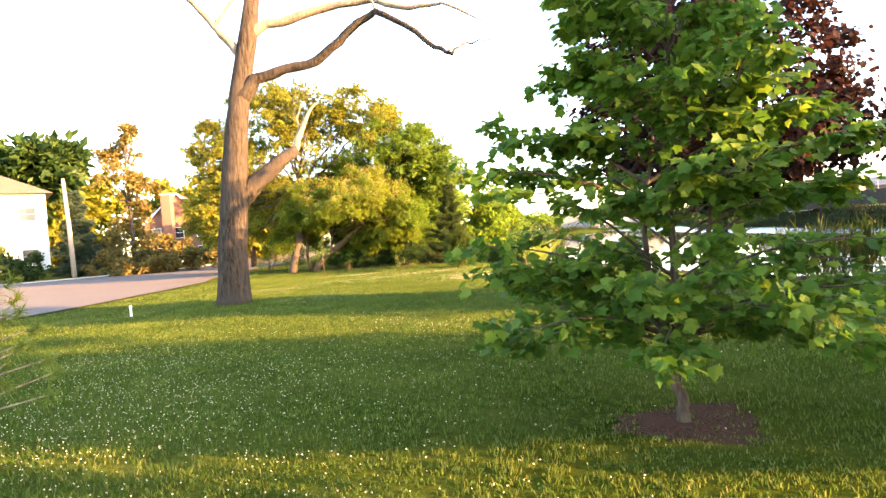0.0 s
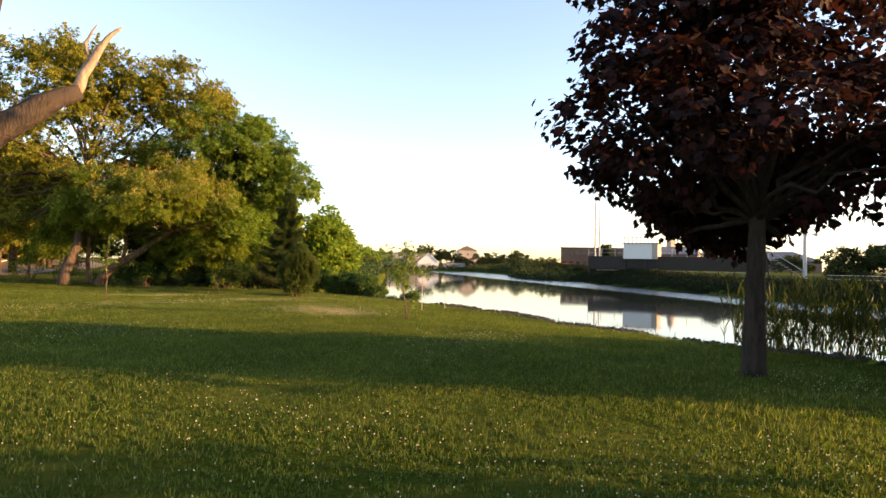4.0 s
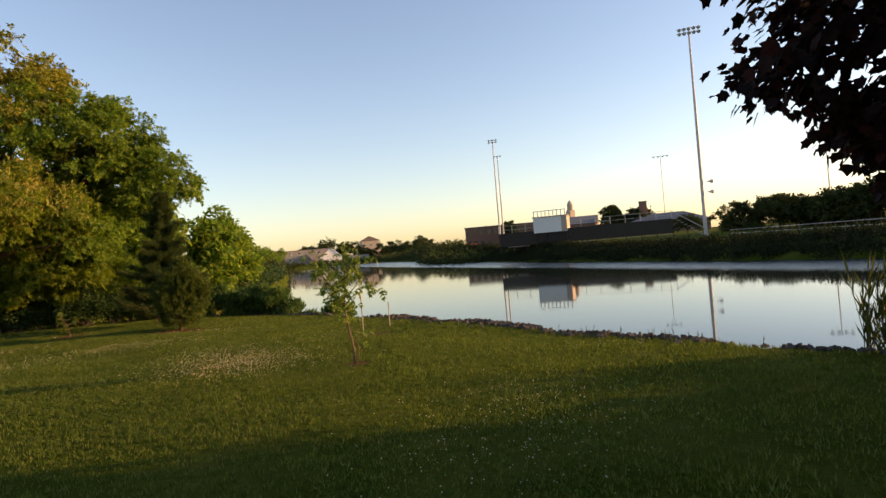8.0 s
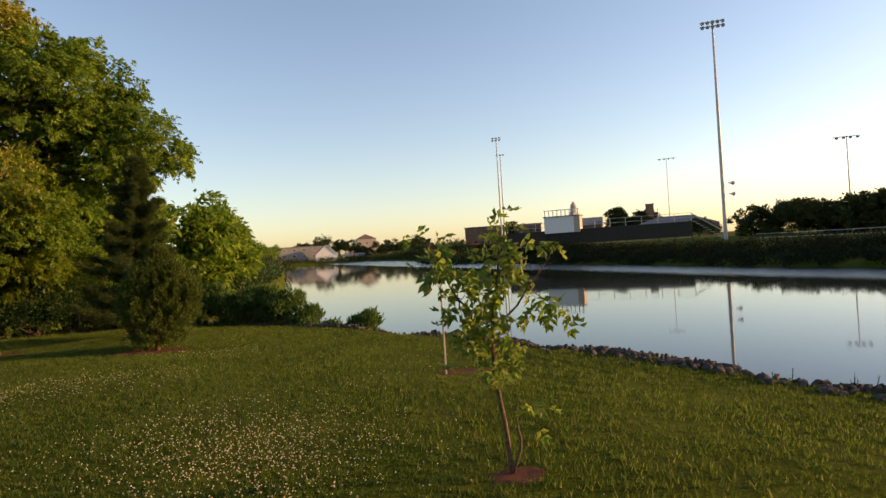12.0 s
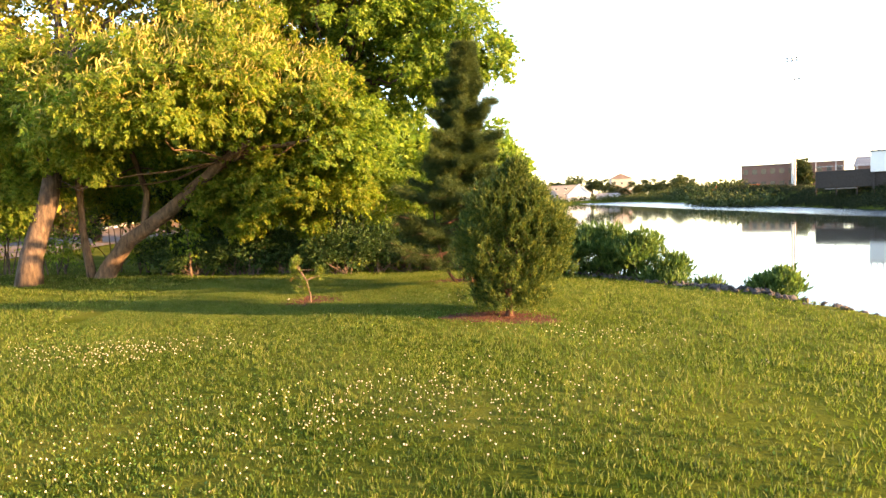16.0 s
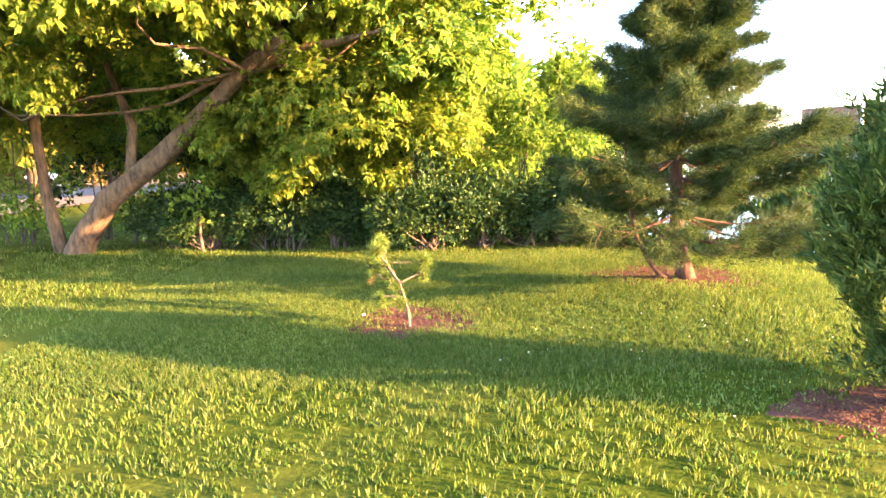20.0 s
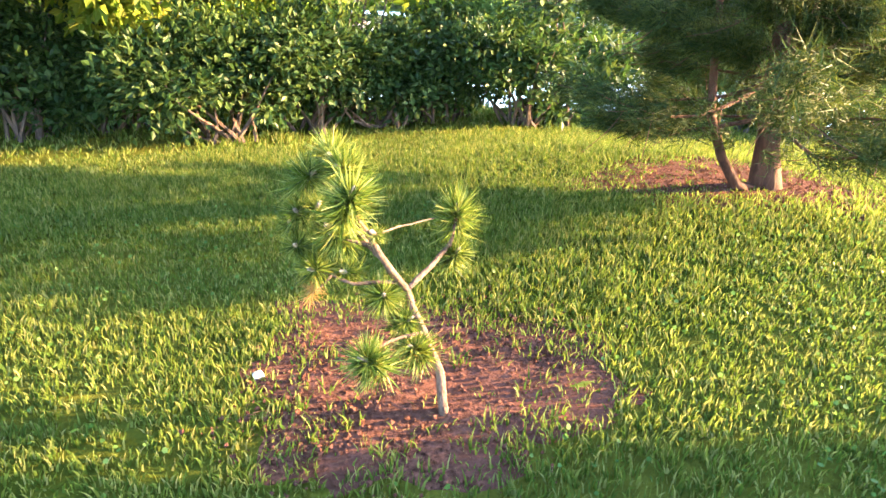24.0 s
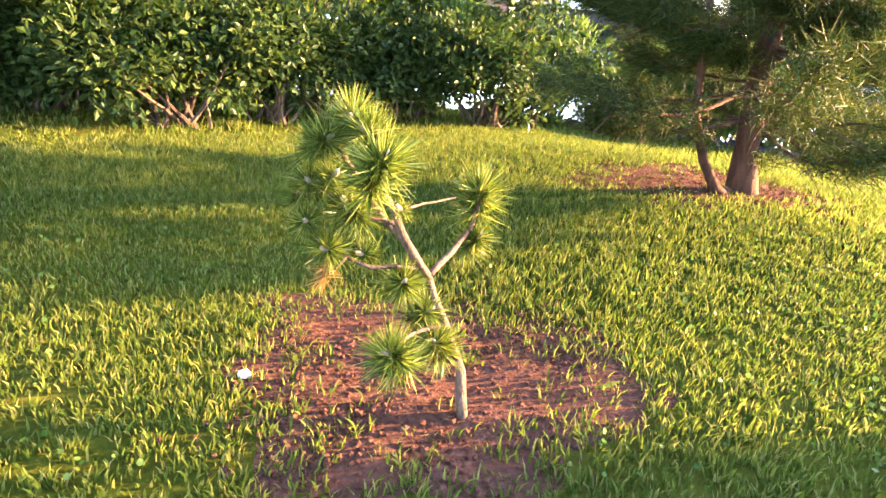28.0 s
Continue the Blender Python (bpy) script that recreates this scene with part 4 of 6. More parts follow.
conifer("pine_tree", on_ground(0.32, 35.5, -0.02), "dark pine with twin reddish stems over bare soil",
        [([(0, 0, -0.05), (-0.01, 0.0, 0.06), (-0.06, 0, 0.3), (-0.11, 0, 0.65), (-0.13, 0, 1.4), (-0.05, 0, 2.8), (0.05, 0, 4.6)], [0.135, 0.095, 0.075, 0.068, 0.06, 0.042, 0.010]),
         ([(-0.1, 0.0, 0.0), (-0.27, 0.02, 0.07), (-0.39, 0.06, 0.24), (-0.51, 0.1, 0.51), (-0.56, 0.1, 0.82), (-0.62, 0.1, 1.3), (-0.6, 0.1, 2.0)], [0.042, 0.034, 0.029, 0.026, 0.023, 0.016, 0.006])],
        4.7, 1.75, NEEDLE_DARK, BARK_PINE, 61, 0.10, 0.5, 24, 8, 84, droop=0.22, bare=7)

# unseen trees added right of the walk to throw shade over the lawn
for k, (x, y, s) in enumerate([(12.0, -4.0, 1.0), (11.3, 2.3, 0.8), (11.8, 10.2, 0.5), (12.3, 11.5, 0.56)]):
    spread_tree("unseen_shade_tree", on_ground(x, y, -0.1), "unseen leafy tree added near the water to cast shade", "tree", [(0, 0, 0), (0.05, 0, 1.2 * s), (0, 0.1, 3 * s), (0, 0, 5 * s)], [0.28 * s, 0.2 * s, 0.1 * s],
                ([((0, 0, 2.0 * s), (2.4 * s, 2.4 * s, 1.4 * s))] if k < 2 else []) + [((0, 0, 4.5 * s), (3.2 * s, 3.2 * s, 2.4 * s)), ((-1.2 * s, 1.2 * s, 3.2 * s), (2.4 * s, 2.4 * s, 1.5 * s)), ((1.2 * s, -1.0 * s, 3.2 * s), (2.4 * s, 2.4 * s, 1.5 * s)), ((0, 0, 6.8 * s), (2 * s, 2 * s, 1.5 * s))],
                LEAF, LEAF_GREEN, BARK_DARK, 0.26, 150, 20, 70 + k, 10, 0.06, 0.34)

# ---- small pine in bare soil ----
def tuft(at, r, way, rng, mat, root, count=150, bud=True):
    """A needle tuft round a shoot's tip, with its bud."""
    d = rng.standard_normal((count, 3))
    d /= np.linalg.norm(d, axis=1)[:, None]
    w = np.asarray(way, float) / np.linalg.norm(way)
    d = d + 0.5 * w
    base = np.asarray(at) - w * r * 0.9 * rng.random((count, 1)) ** 1.3
    wide = (NEEDLE[0] * np.array([2.9, 1, 1]), NEEDLE[1])
    t = part("needle_tuft", scattered(wide, base, frames(d, rng), r * rng.uniform(0.8, 1.15, count)), mat, root)
    if bud:
        p = np.asarray(at)
        part("bud", tube([p - w * 0.01, p + w * 0.008, p + w * 0.022, p + w * 0.03], [0.005, 0.0075, 0.006, 0.001], 7), BARK_PALE, t, "pale green-grey shoot bud", smooth=True)


SAP = np.array([-2.60, 34.44, float(ground_z(-2.60, 34.44)) - 0.005])
sap = thing("pine_sapling", SAP, "small crooked pine sapling with bright bushy needle tufts", "sapling")
rng = np.random.default_rng(7)
SAP_STEMS = [
    ([(0.001, -0.002, -0.004), (0.0, 0.028, 0.14), (-0.037, 0.067, 0.272), (-0.07, 0.114, 0.399), (-0.14, 0.114, 0.504), (-0.183, 0.101, 0.591), (-0.234, 0.088, 0.66), (-0.265, 0.09, 0.743)], [0.0145, 0.0118, 0.0098, 0.009, 0.0082, 0.0075, 0.007, 0.005], "stem"),
    ([(-0.07, 0.114, 0.399), (0.024, 0.151, 0.438), (0.12, 0.206, 0.476), (0.146, 0.213, 0.561)], [0.0078, 0.007, 0.0065, 0.0045], "branch"),
    ([(-0.14, 0.114, 0.504), (-0.164, 0.134, 0.543), (-0.181, 0.149, 0.549), (-0.242, 0.185, 0.559)], [0.006, 0.006, 0.0055, 0.004], "branch"),
    ([(-0.107, 0.119, 0.443), (-0.133, 0.162, 0.505), (-0.16, 0.191, 0.53), (-0.264, 0.276, 0.723)], [0.008, 0.0078, 0.007, 0.005], "branch"),
    ([(-0.093, 0.116, 0.427), (-0.228, 0.129, 0.443), (-0.282, 0.155, 0.473), (-0.319, 0.174, 0.488)], [0.005, 0.0045, 0.004, 0.003], "twig"),
    ([(-0.037, 0.067, 0.272), (-0.136, 0.021, 0.302), (-0.25, -0.033, 0.317)], [0.0045, 0.004, 0.003], "twig"),
    ([(-0.183, 0.101, 0.591), (-0.076, 0.151, 0.586), (0.066, 0.21, 0.572)], [0.003, 0.0025, 0.002], "twig"),
    ([(-0.282, 0.155, 0.473), (-0.34, 0.153, 0.427)], [0.004, 0.003], "twig"),
    ([(-0.242, 0.185, 0.559), (-0.333, 0.255, 0.638)], [0.004, 0.003], "twig"),
]
for p, r, name in SAP_STEMS:
    q = np.concatenate([curve(a, b, 4, 0, 0.0015, rng)[:-1] for a, b in zip(p, p[1:])] + [[p[-1]]])
    part(name, tube(q, np.interp(np.linspace(0, 1, len(q)), np.linspace(0, 1, len(r)), r) * 1.22, 9, 0.06, 5), BARK_DARK if name == "twig" else BARK_SAP, sap, smooth=True)
for x, y, z, r in [(-0.258, 0.03, 0.735, 0.087), (-0.298, 0.243, 0.741, 0.075), (-0.245, 0.224, 0.793, 0.075), (-0.345, 0.24, 0.642, 0.063), (-0.263, 0.182, 0.58, 0.074), (0.15, 0.218, 0.583, 0.091), (0.143, 0.198, 0.45, 0.063), (-0.328, 0.169, 0.491, 0.061), (-0.147, 0.106, 0.4, 0.071), (-0.264, -0.042, 0.299, 0.078), (-0.089, 0.031, 0.249, 0.072), (-0.075, 0.096, 0.308, 0.065), (-0.172, 0.096, 0.597, 0.03), (-0.243, 0.151, 0.775, 0.07)]:
    tuft((x, y, z), r * 1.2, (rng.normal(-0.1, 0.3) + (0.3 if x > 0 else -0.25), -0.35 + rng.normal(0, 0.25), 0.5), rng, NEEDLE_SAP, sap, 520 if r > 0.06 else 360)
for x, y, z in [(-0.30, 0.20, 0.66), (-0.36, 0.27, 0.60), (-0.27, 0.19, 0.60), (-0.33, 0.20, 0.50), (-0.24, 0.16, 0.47), (-0.36, 0.22, 0.55)]:
    tuft((x, y, z), 0.062, (-0.4 + rng.normal(0, 0.25), -0.3 + rng.normal(0, 0.25), 0.45), rng, NEEDLE_SAP, sap, 320)
tuft((-0.347, 0.154, 0.42), 0.055, (-0.4, -0.1, -0.6), rng, NEEDLE_BROWN, sap, 120, False)
tuft((-0.092, 0.026, 0.23), 0.045, (0.2, -0.3, -0.8), rng, NEEDLE_BROWN, sap, 60, False)

# young pine beside the start of the walk
PYX = on_ground(-3.46, 4.5, -0.02)
young_pine = thing("young_pine", PYX, "young yellow-green pine on the lawn edge", "sapling")
part("stem", tube([(0, 0, 0), (0.02, 0, 0.5), (0.0, 0.02, 1.3), (0.03, 0, 1.95)], [0.03, 0.022, 0.015, 0.006], 8), BARK_WARM, young_pine)
for k in range(44):
    h = 0.5 + 1.4 * k / 44
    a, l = 2.4 * k, 0.33 * (1.95 - h) + 0.12
    tip = np.array([math.cos(a) * l, math.sin(a) * l, h + 0.12])
    part("branch", tube(curve((0.01, 0, h), tip, 4), [0.008, 0.007, 0.006, 0.004], 5), BARK_WARM, young_pine)
    tuft(tip, 0.11, (tip[0], tip[1], 0.45), rng, leafy("needle_young", [(0.10, 0.14, 0.02), (0.17, 0.20, 0.03)], 0.5, 0.3) if k == 0 else bpy.data.materials["needle_young"], young_pine, 90, False)


# ---- thin planted saplings ----
def sapling(at, label, stems, bunches, leaf, mat, size, seed, per=14, spread=0.09):
    rng = np.random.default_rng(seed)
    root = thing("sapling_tree", at, label, "sapling")
    for p, r in stems:
        part("stem", tube(np.concatenate([curve(a, b, 5, 0, 0.01, rng)[:-1] for a, b in zip(p, p[1:])] + [[p[-1]]]), np.linspace(r, r * 0.35, 4 * (len(p) - 1) + 1), 7, 0.05), BARK_SAP, root, smooth=True)
    pos = []
    for c, n in bunches:
        c = np.asarray(c, float)
        k = min(range(len(stems)), key=lambda s: np.min(np.linalg.norm(np.asarray(stems[s][0]) - c, axis=1)))
        near = np.asarray(stems[k][0])
        part("twig", tube(curve(near[np.argmin(np.linalg.norm(near - c, axis=1))], c, 5, 0, 0.01, rng), np.linspace(0.006, 0.002, 5), 5), BARK_SAP, root)
        pos.append(c + np.clip(rng.standard_normal((n * per // 10, 3)), -1.6, 1.6) * spread)
    pos = np.concatenate(pos)
    way = rng.normal(0, 0.7, pos.shape) + np.array([0, 0, -0.75])
    part("crown", scattered(leaf, pos, frames(way, rng), size * rng.uniform(0.7, 1.3, len(pos))), mat, root)
    return root


sapling(on_ground(3.0, 21.75, -0.02), "thin young maple sapling with sparse drooping leaves", [
    ([(0, 0, 0), (-0.05, 0.03, 0.55), (-0.10, 0.02, 1.1), (-0.03, 0, 1.6), (0.0, 0, 2.0)], 0.022), ([(0.0, 0, 0.02), (0.06, -0.03, 0.35), (0.07, -0.04, 0.62)], 0.015), ([(-0.10, 0.02, 1.0), (-0.35, 0.1, 1.45), (-0.55, 0.15, 1.85)], 0.012), ([(-0.05, 0.02, 1.2), (0.18, -0.1, 1.5), (0.38, -0.2, 1.8)], 0.01)],
    [((-0.55, 0.15, 1.85), 26), ((-0.42, 0.1, 1.75), 20), ((-0.3, 0.05, 1.5), 22), ((-0.35, 0.0, 1.3), 22), ((-0.2, 0.0, 1.35), 24), ((-0.1, 0.05, 1.25), 24), ((-0.25, -0.1, 1.1), 18), ((0.0, 0, 1.95), 18), ((0.05, 0.0, 1.65), 18), ((0.12, -0.1, 1.75), 14), ((-0.05, 0, 1.05), 20),
     ((0.02, -0.05, 0.92), 14), ((0.25, -0.15, 1.4), 14), ((0.38, -0.2, 1.3), 12), ((0.36, -0.2, 1.8), 6), ((0.1, -0.06, 0.6), 6), ((-0.15, 0.0, 1.6), 14)], COMPOUND, LEAF_SAPLING, 0.165, 81, 9, 0.10)
sapling(on_ground(-5.65, 27.9, -0.02), "slender staked young tree with few leaves", [([(0, 0, 0), (0.02, 0, 0.7), (0.0, 0, 1.5), (0.03, 0, 2.1)], 0.02)],
        [((0.0, 0, 1.2), 10), ((0.1, 0, 1.5), 12), ((-0.1, 0.1, 1.7), 12), ((0.05, 0, 2.0), 12)], LEAF, LEAF_GREEN, 0.1, 82, 14, 0.12)
sapling(on_ground(-6.4, 39.4, -0.02), "small leafy sapling in front of the shrubs", [([(0, 0, 0), (0.0, 0, 0.5), (-0.05, 0, 1.1)], 0.035)],
        [((0.0, 0, 0.75), 26), ((0.2, -0.1, 0.95), 26), ((-0.2, 0.05, 0.6), 22), ((-0.05, 0, 1.2), 26), ((0.15, 0.1, 1.35), 20), ((-0.25, 0, 1.0), 22)], LEAF, LEAF_GREEN, 0.13, 83, 15, 0.14)
for x, y, h in ((4.57, 26.14, 1.45), (5.95, 28.0, 0.75)):
    st = thing("wooden_stake", on_ground(x, y, -0.05), "thin weathered wooden stake driven into the lawn", "stake", "stakes by the pond")
    part("post", box(-0.013, -0.013, 0, 0.013, 0.013, h, 0.004), POLE_WOOD, st)

# ---- shrubs ----
def shrub(at, label, clumps, mat, size, tufts, leaves, seed, leaf=LEAF, group="", spread=0.17, hang=0.1, stems=7):
    rng = np.random.default_rng(seed)
    root = thing("shrub", at, label, "shrub", group)
    g, tips = crown(clumps, tufts, leaves, leaf, size, rng, spread, hang, 0.4)
    g[0][:, 2] = np.maximum(g[0][:, 2], 0.02)
    for k in rng.choice(len(tips), stems, replace=False):
        part("stem", tube(curve((rng.normal(0, 0.12), rng.normal(0, 0.12), -0.05), tips[k], 6, 0, 0.02, rng), np.linspace(0.022, 0.005, 6), 5), BARK_DARK, root)
    part("crown", g, mat, root)
    return root


rng = np.random.default_rng(90)
for k in range(11):
    x = -7.2 + 0.78 * k + rng.normal(0, 0.1)
    y = 39.95 - 0.12 * k + rng.normal(0, 0.2)
    h = rng.uniform(0.5, 0.72)
    shrub(on_ground(x, y, -0.03), "dark dense shrub in the hedge by the pond", [((0, 0, h), (0.7, 0.5, h * 0.62)), ((0.3, 0.1, h * 1.25), (0.45, 0.4, 0.28)), ((-0.35, 0, h * 1.1), (0.5, 0.4, 0.34))], LEAF_SHRUB, 0.075, 150, 15, 100 + k, group="hedge shrubs", spread=0.11, stems=16)
shrub(on_ground(0.35, 40.0, -0.03), "tall light green shrub rising from the hedge", [((0, 0, 1.3), (0.65, 0.6, 0.9)), ((0.1, 0, 2.2), (0.55, 0.5, 0.6)), ((-0.2, 0, 2.9), (0.4, 0.4, 0.5)), ((0.35, -0.2, 0.9), (0.5, 0.5, 0.5))], LEAF_GREEN, 0.14, 46, 18, 121, hang=0.6)
shrub(on_ground(0.9, 38.6, -0.03), "rounded green bush beside the pine", [((0, 0, 0.7), (0.75, 0.7, 0.7)), ((0.4, 0.1, 1.1), (0.5, 0.5, 0.5))], LEAF_SHRUB, 0.10, 60, 22, 122)
for k, (x, y, s) in enumerate([(3.0, 38.6, 0.9), (3.7, 38.3, 1.05), (4.4, 37.5, 0.95), (4.9, 36.9, 0.8), (5.5, 36.2, 0.7), (2.3, 39.6, 0.95), (6.15, 34.9, 0.5), (3.4, 38.9, 1.0), (4.1, 38.1, 0.9)]):
    shrub(on_ground(x, y, -0.12), "feathery light green willow shrub at the water", [((0, 0, 0.5 * s), (0.6 * s, 0.6 * s, 0.55 * s)), ((0.2, 0.1, 0.95 * s), (0.4 * s, 0.4 * s, 0.4 * s))], LEAF_BLUE, 0.15, 130, 11, 130 + k, SLIM, "willow shrubs on the bank", 0.10, -1.3)

shrub(on_ground(-1.05, 39.75, -0.03), "leafy yellow-green bush rising over the hedge", [((0, 0, 1.45), (0.75, 0.6, 0.55)), ((0.35, 0, 1.9), (0.6, 0.5, 0.5)), ((-0.2, 0.1, 0.85), (0.6, 0.5, 0.4)), ((0.1, 0, 2.4), (0.5, 0.5, 0.4))], LEAF_GREEN, 0.085, 70, 20, 140, spread=0.13, hang=0.5)
shrub(on_ground(0.15, 39.2, -0.03), "blue-green bush between hedge and pine", [((0, 0, 0.65), (0.5, 0.45, 0.6)), ((0.2, 0, 1.05), (0.4, 0.4, 0.3))], LEAF_BLUE, 0.07, 80, 20, 141, spread=0.1)
for k, (x, y, s) in enumerate([(-10.6, 41.2, 1.1), (-9.4, 41.8, 1.2), (-12.2, 41.5, 1.0), (-8.4, 41.3, 0.9), (-7.0, 41.0, 1.0), (-5.7, 41.3, 1.1), (-4.5, 41.6, 0.95), (-3.1, 40.5, 0.95), (-2.0, 41.4, 1.1), (-0.6, 41.6, 0.9), (0.9, 41.0, 0.8)]):
    shrub(on_ground(x, y, -0.1), "tall airy shrub behind the hedge, lit yellow-green", [((0, 0, 1.2 * s), (0.9 * s, 0.8 * s, 0.8 * s)), ((0.3, 0, 2.0 * s), (0.8 * s, 0.7 * s, 0.6 * s)), ((-0.4, 0.1, 2.5 * s), (0.6 * s, 0.6 * s, 0.5 * s))], (LEAF_GREEN, LEAF_SHRUB, LEAF_CATKIN)[k % 3], 0.11, 60, 16, 150 + k, group="shrubs behind the hedge", spread=0.17, hang=0.5)

# ---- rocks along the water ----
def rock_mesh(seed):
    rng = np.random.default_rng(seed)
    bm = bmesh.new()
    bmesh.ops.create_icosphere(bm, subdivisions=1, radius=1)
    for v in bm.verts:
        v.co = Vector((v.co.x * 1.0, v.co.y * 0.75, v.co.z * 0.55)) * (0.75 + 0.5 * rng.random())
    m = bpy.data.meshes.new("rock")
    bm.to_mesh(m)
    bm.free()
    m.materials.append(ROCK)
    return m


ROCKS = [rock_mesh(k) for k in range(6)]
edging = tagged(new("rock_edging"), "low bank of dark rough rocks along the water", "rocks", kind="structure")
rng = np.random.default_rng(5)
SHORE = np.array(NEAR_SHORE[2:12], float)
seg = np.concatenate([[0], np.cumsum(np.linalg.norm(np.diff(SHORE, axis=0), axis=1))])
for k in range(290):
    u = rng.uniform(seg[1], seg[-1])
    x, y = np.interp(u, seg, SHORE[:, 0]), np.interp(u, seg, SHORE[:, 1])
    x, y = x + rng.normal(0.1, 0.2), y + rng.normal(0.05, 0.2)
    o = new("rock", ROCKS[k % 6])
    o.parent = edging
    s = rng.uniform(0.05, 0.13)
    o.matrix_basis = Matrix.LocRotScale((x, y, float(ground_z(x, y)) + s * 0.15), Euler((rng.normal(0, 0.3), rng.normal(0, 0.3), rng.uniform(0, 6.3))), (s * rng.uniform(0.8, 1.5), s, s * rng.uniform(0.7, 1.2)))

u = rng.uniform(seg[1], seg[-1], 1900)
bx, by = np.interp(u, seg, SHORE[:, 0]) + rng.normal(0.12, 0.22, 1900), np.interp(u, seg, SHORE[:, 1]) + rng.normal(0.05, 0.22, 1900)
stone = np.array([tuple(v.co) for v in ROCKS[0].vertices]), np.array([tuple(p.vertices) for p in ROCKS[0].polygons])
part("small_rock", scattered(stone, np.stack([bx, by, ground_z(bx, by) + 0.01], -1), frames(rng.normal(0, 1, (1900, 3)) * np.array([1, 1, 0.3]), rng), rng.uniform(0.03, 0.09, 1900)), ROCK, edging, kind="stuff")

# ---- reeds ----
def reeds(name, label, spots, h0, h1, seed, mat, dry=False):
    rng = np.random.default_rng(seed)
    root = thing(name, (0, 0, 0), label, "reeds", kind="stuff")
    st, la, lw, lr = [], [], [], []
    for x, y in spots:
        z = max(float(ground_z(x, y)), WATER_Z - 0.1)
        h = rng.uniform(h0, h1)
        lean = np.array([rng.normal(0, 0.12), rng.normal(0, 0.12), 1.0]) * h
        p = curve((x, y, z), np.array((x, y, z)) + lean, 5, 0, 0.0, rng)
        st.append(tube(p, np.linspace(0.009, 0.003, 5), 4))
        n = 4 if dry else rng.integers(8, 13)
        for s in rng.uniform(0.15, 1.0, n):
            la.append(p[0] + lean * s)
            a = rng.uniform(0, 6.28)
            lw.append((math.cos(a) * 0.6, math.sin(a) * 0.6, rng.uniform(0.9, 2.2)))
            lr.append(h * rng.uniform(0.2, 0.38) if not dry else rng.uniform(0.12, 0.25))
    part("stalk", merged(*st), mat, root, kind="stuff")
    slim = (np.array([(0, 0, 0), (0.042, 0.35, 0.0), (0.0, 1, -0.16), (-0.042, 0.35, 0.0)], float), LEAF[1])
    part("blade", scattered(slim, np.array(la), frames(np.array(lw), rng), np.array(lr)), mat, root, kind="stuff")


rng = np.random.default_rng(17)


def along_shore(y0, y1, n, off, sd):
    y = rng.uniform(y0, y1, n)
    x = np.interp(y, POND[:11, 1], POND[:11, 0]) + rng.normal(off, sd, n)
    return np.stack([x, y], -1)


reeds("green_reeds", "tall green reeds standing at the pond edge", along_shore(6, 17.2, 760, 0.3, 0.35), 0.85, 1.45, 18, REED_LEAF)
reeds("dry_reeds", "dry brown reed stalks standing in the water", along_shore(7, 16.8, 150, 2.4, 0.6), 1.6, 2.2, 19, REED_DRY, True)
reeds("low_sedge", "low sedge and weeds among the shore rocks", along_shore(17.4, 24, 45, 0.1, 0.2), 0.1, 0.2, 20, REED_LEAF)

# ---- far bank: light poles, press box, stand, school, trees ----
def laid(geo, origin, heading):
    """Local x along heading (degrees from +x), moved to origin."""
    return moved(turned(geo, radians(heading)), origin)


def light_pole(at, height, rows, cols, width, label, thick=1.0, facing=-45):
    root = thing("light_pole", at, label, "light pole", "sports field light poles")
    part("pole", tube([(0, 0, -0.3), (0, 0, 1), (0, 0, height * 0.5), (0, 0, height)], np.array([0.36, 0.33, 0.25, 0.15]) * thick, 10), METAL_POLE, root, smooth=True)
    for r in range(rows):
        z = height - 0.2 - 0.75 * r
        bar = part("crossarm", laid(box(-width / 2, -0.07, z - 0.07, width / 2, 0.07, z + 0.07, 0.02), (0, 0, 0), facing), METAL_POLE, root)
        for c in range(cols):
            x = (c + 0.5) / cols * width - width / 2
            lamp = laid(tube([(x, 0.05, z + 0.05), (x, -0.12, z - 0.08), (x, -0.42, z - 0.26)], [0.10, 0.20, 0.33], 9), (0, 0, 0), facing)
            part("floodlight", lamp, STEEL, bar, "round metal floodlight")
    return root


light_pole((89.6, 89.9, 0.0), 38.1, 2, 5, 4.0, "tall steel sports light pole with a double rack of floodlights")
for k, z in enumerate((7.6, 6.2)):
    pb = thing("loudspeaker", (90.6, 89.0, z * 1.34), "grey loudspeaker horn clamped to the light pole", "loudspeaker", "loudspeakers")
    part("horn", tube([(-0.6, 0, 0), (-0.1, 0, 0), (0.5, 0, 0)], [0.1, 0.16, 0.36], 8), STEEL, pb)
light_pole((112.0, 198.6, 1.3), 38.6, 2, 3, 3.6, "distant steel sports light pole with floodlights")
light_pole((124.0, 215.9, 1.3), 35.8, 1, 3, 3.6, "distant steel sports light pole with floodlights")
light_pole((132.2, 93.8, 0.4), 19.9, 1, 4, 5.0, "distant thin light pole with one floodlight bar", 0.55)
light_pole((181.8, 189.2, 0.4), 31.5, 1, 4, 6.6, "distant thin light pole with one floodlight bar", 0.55)

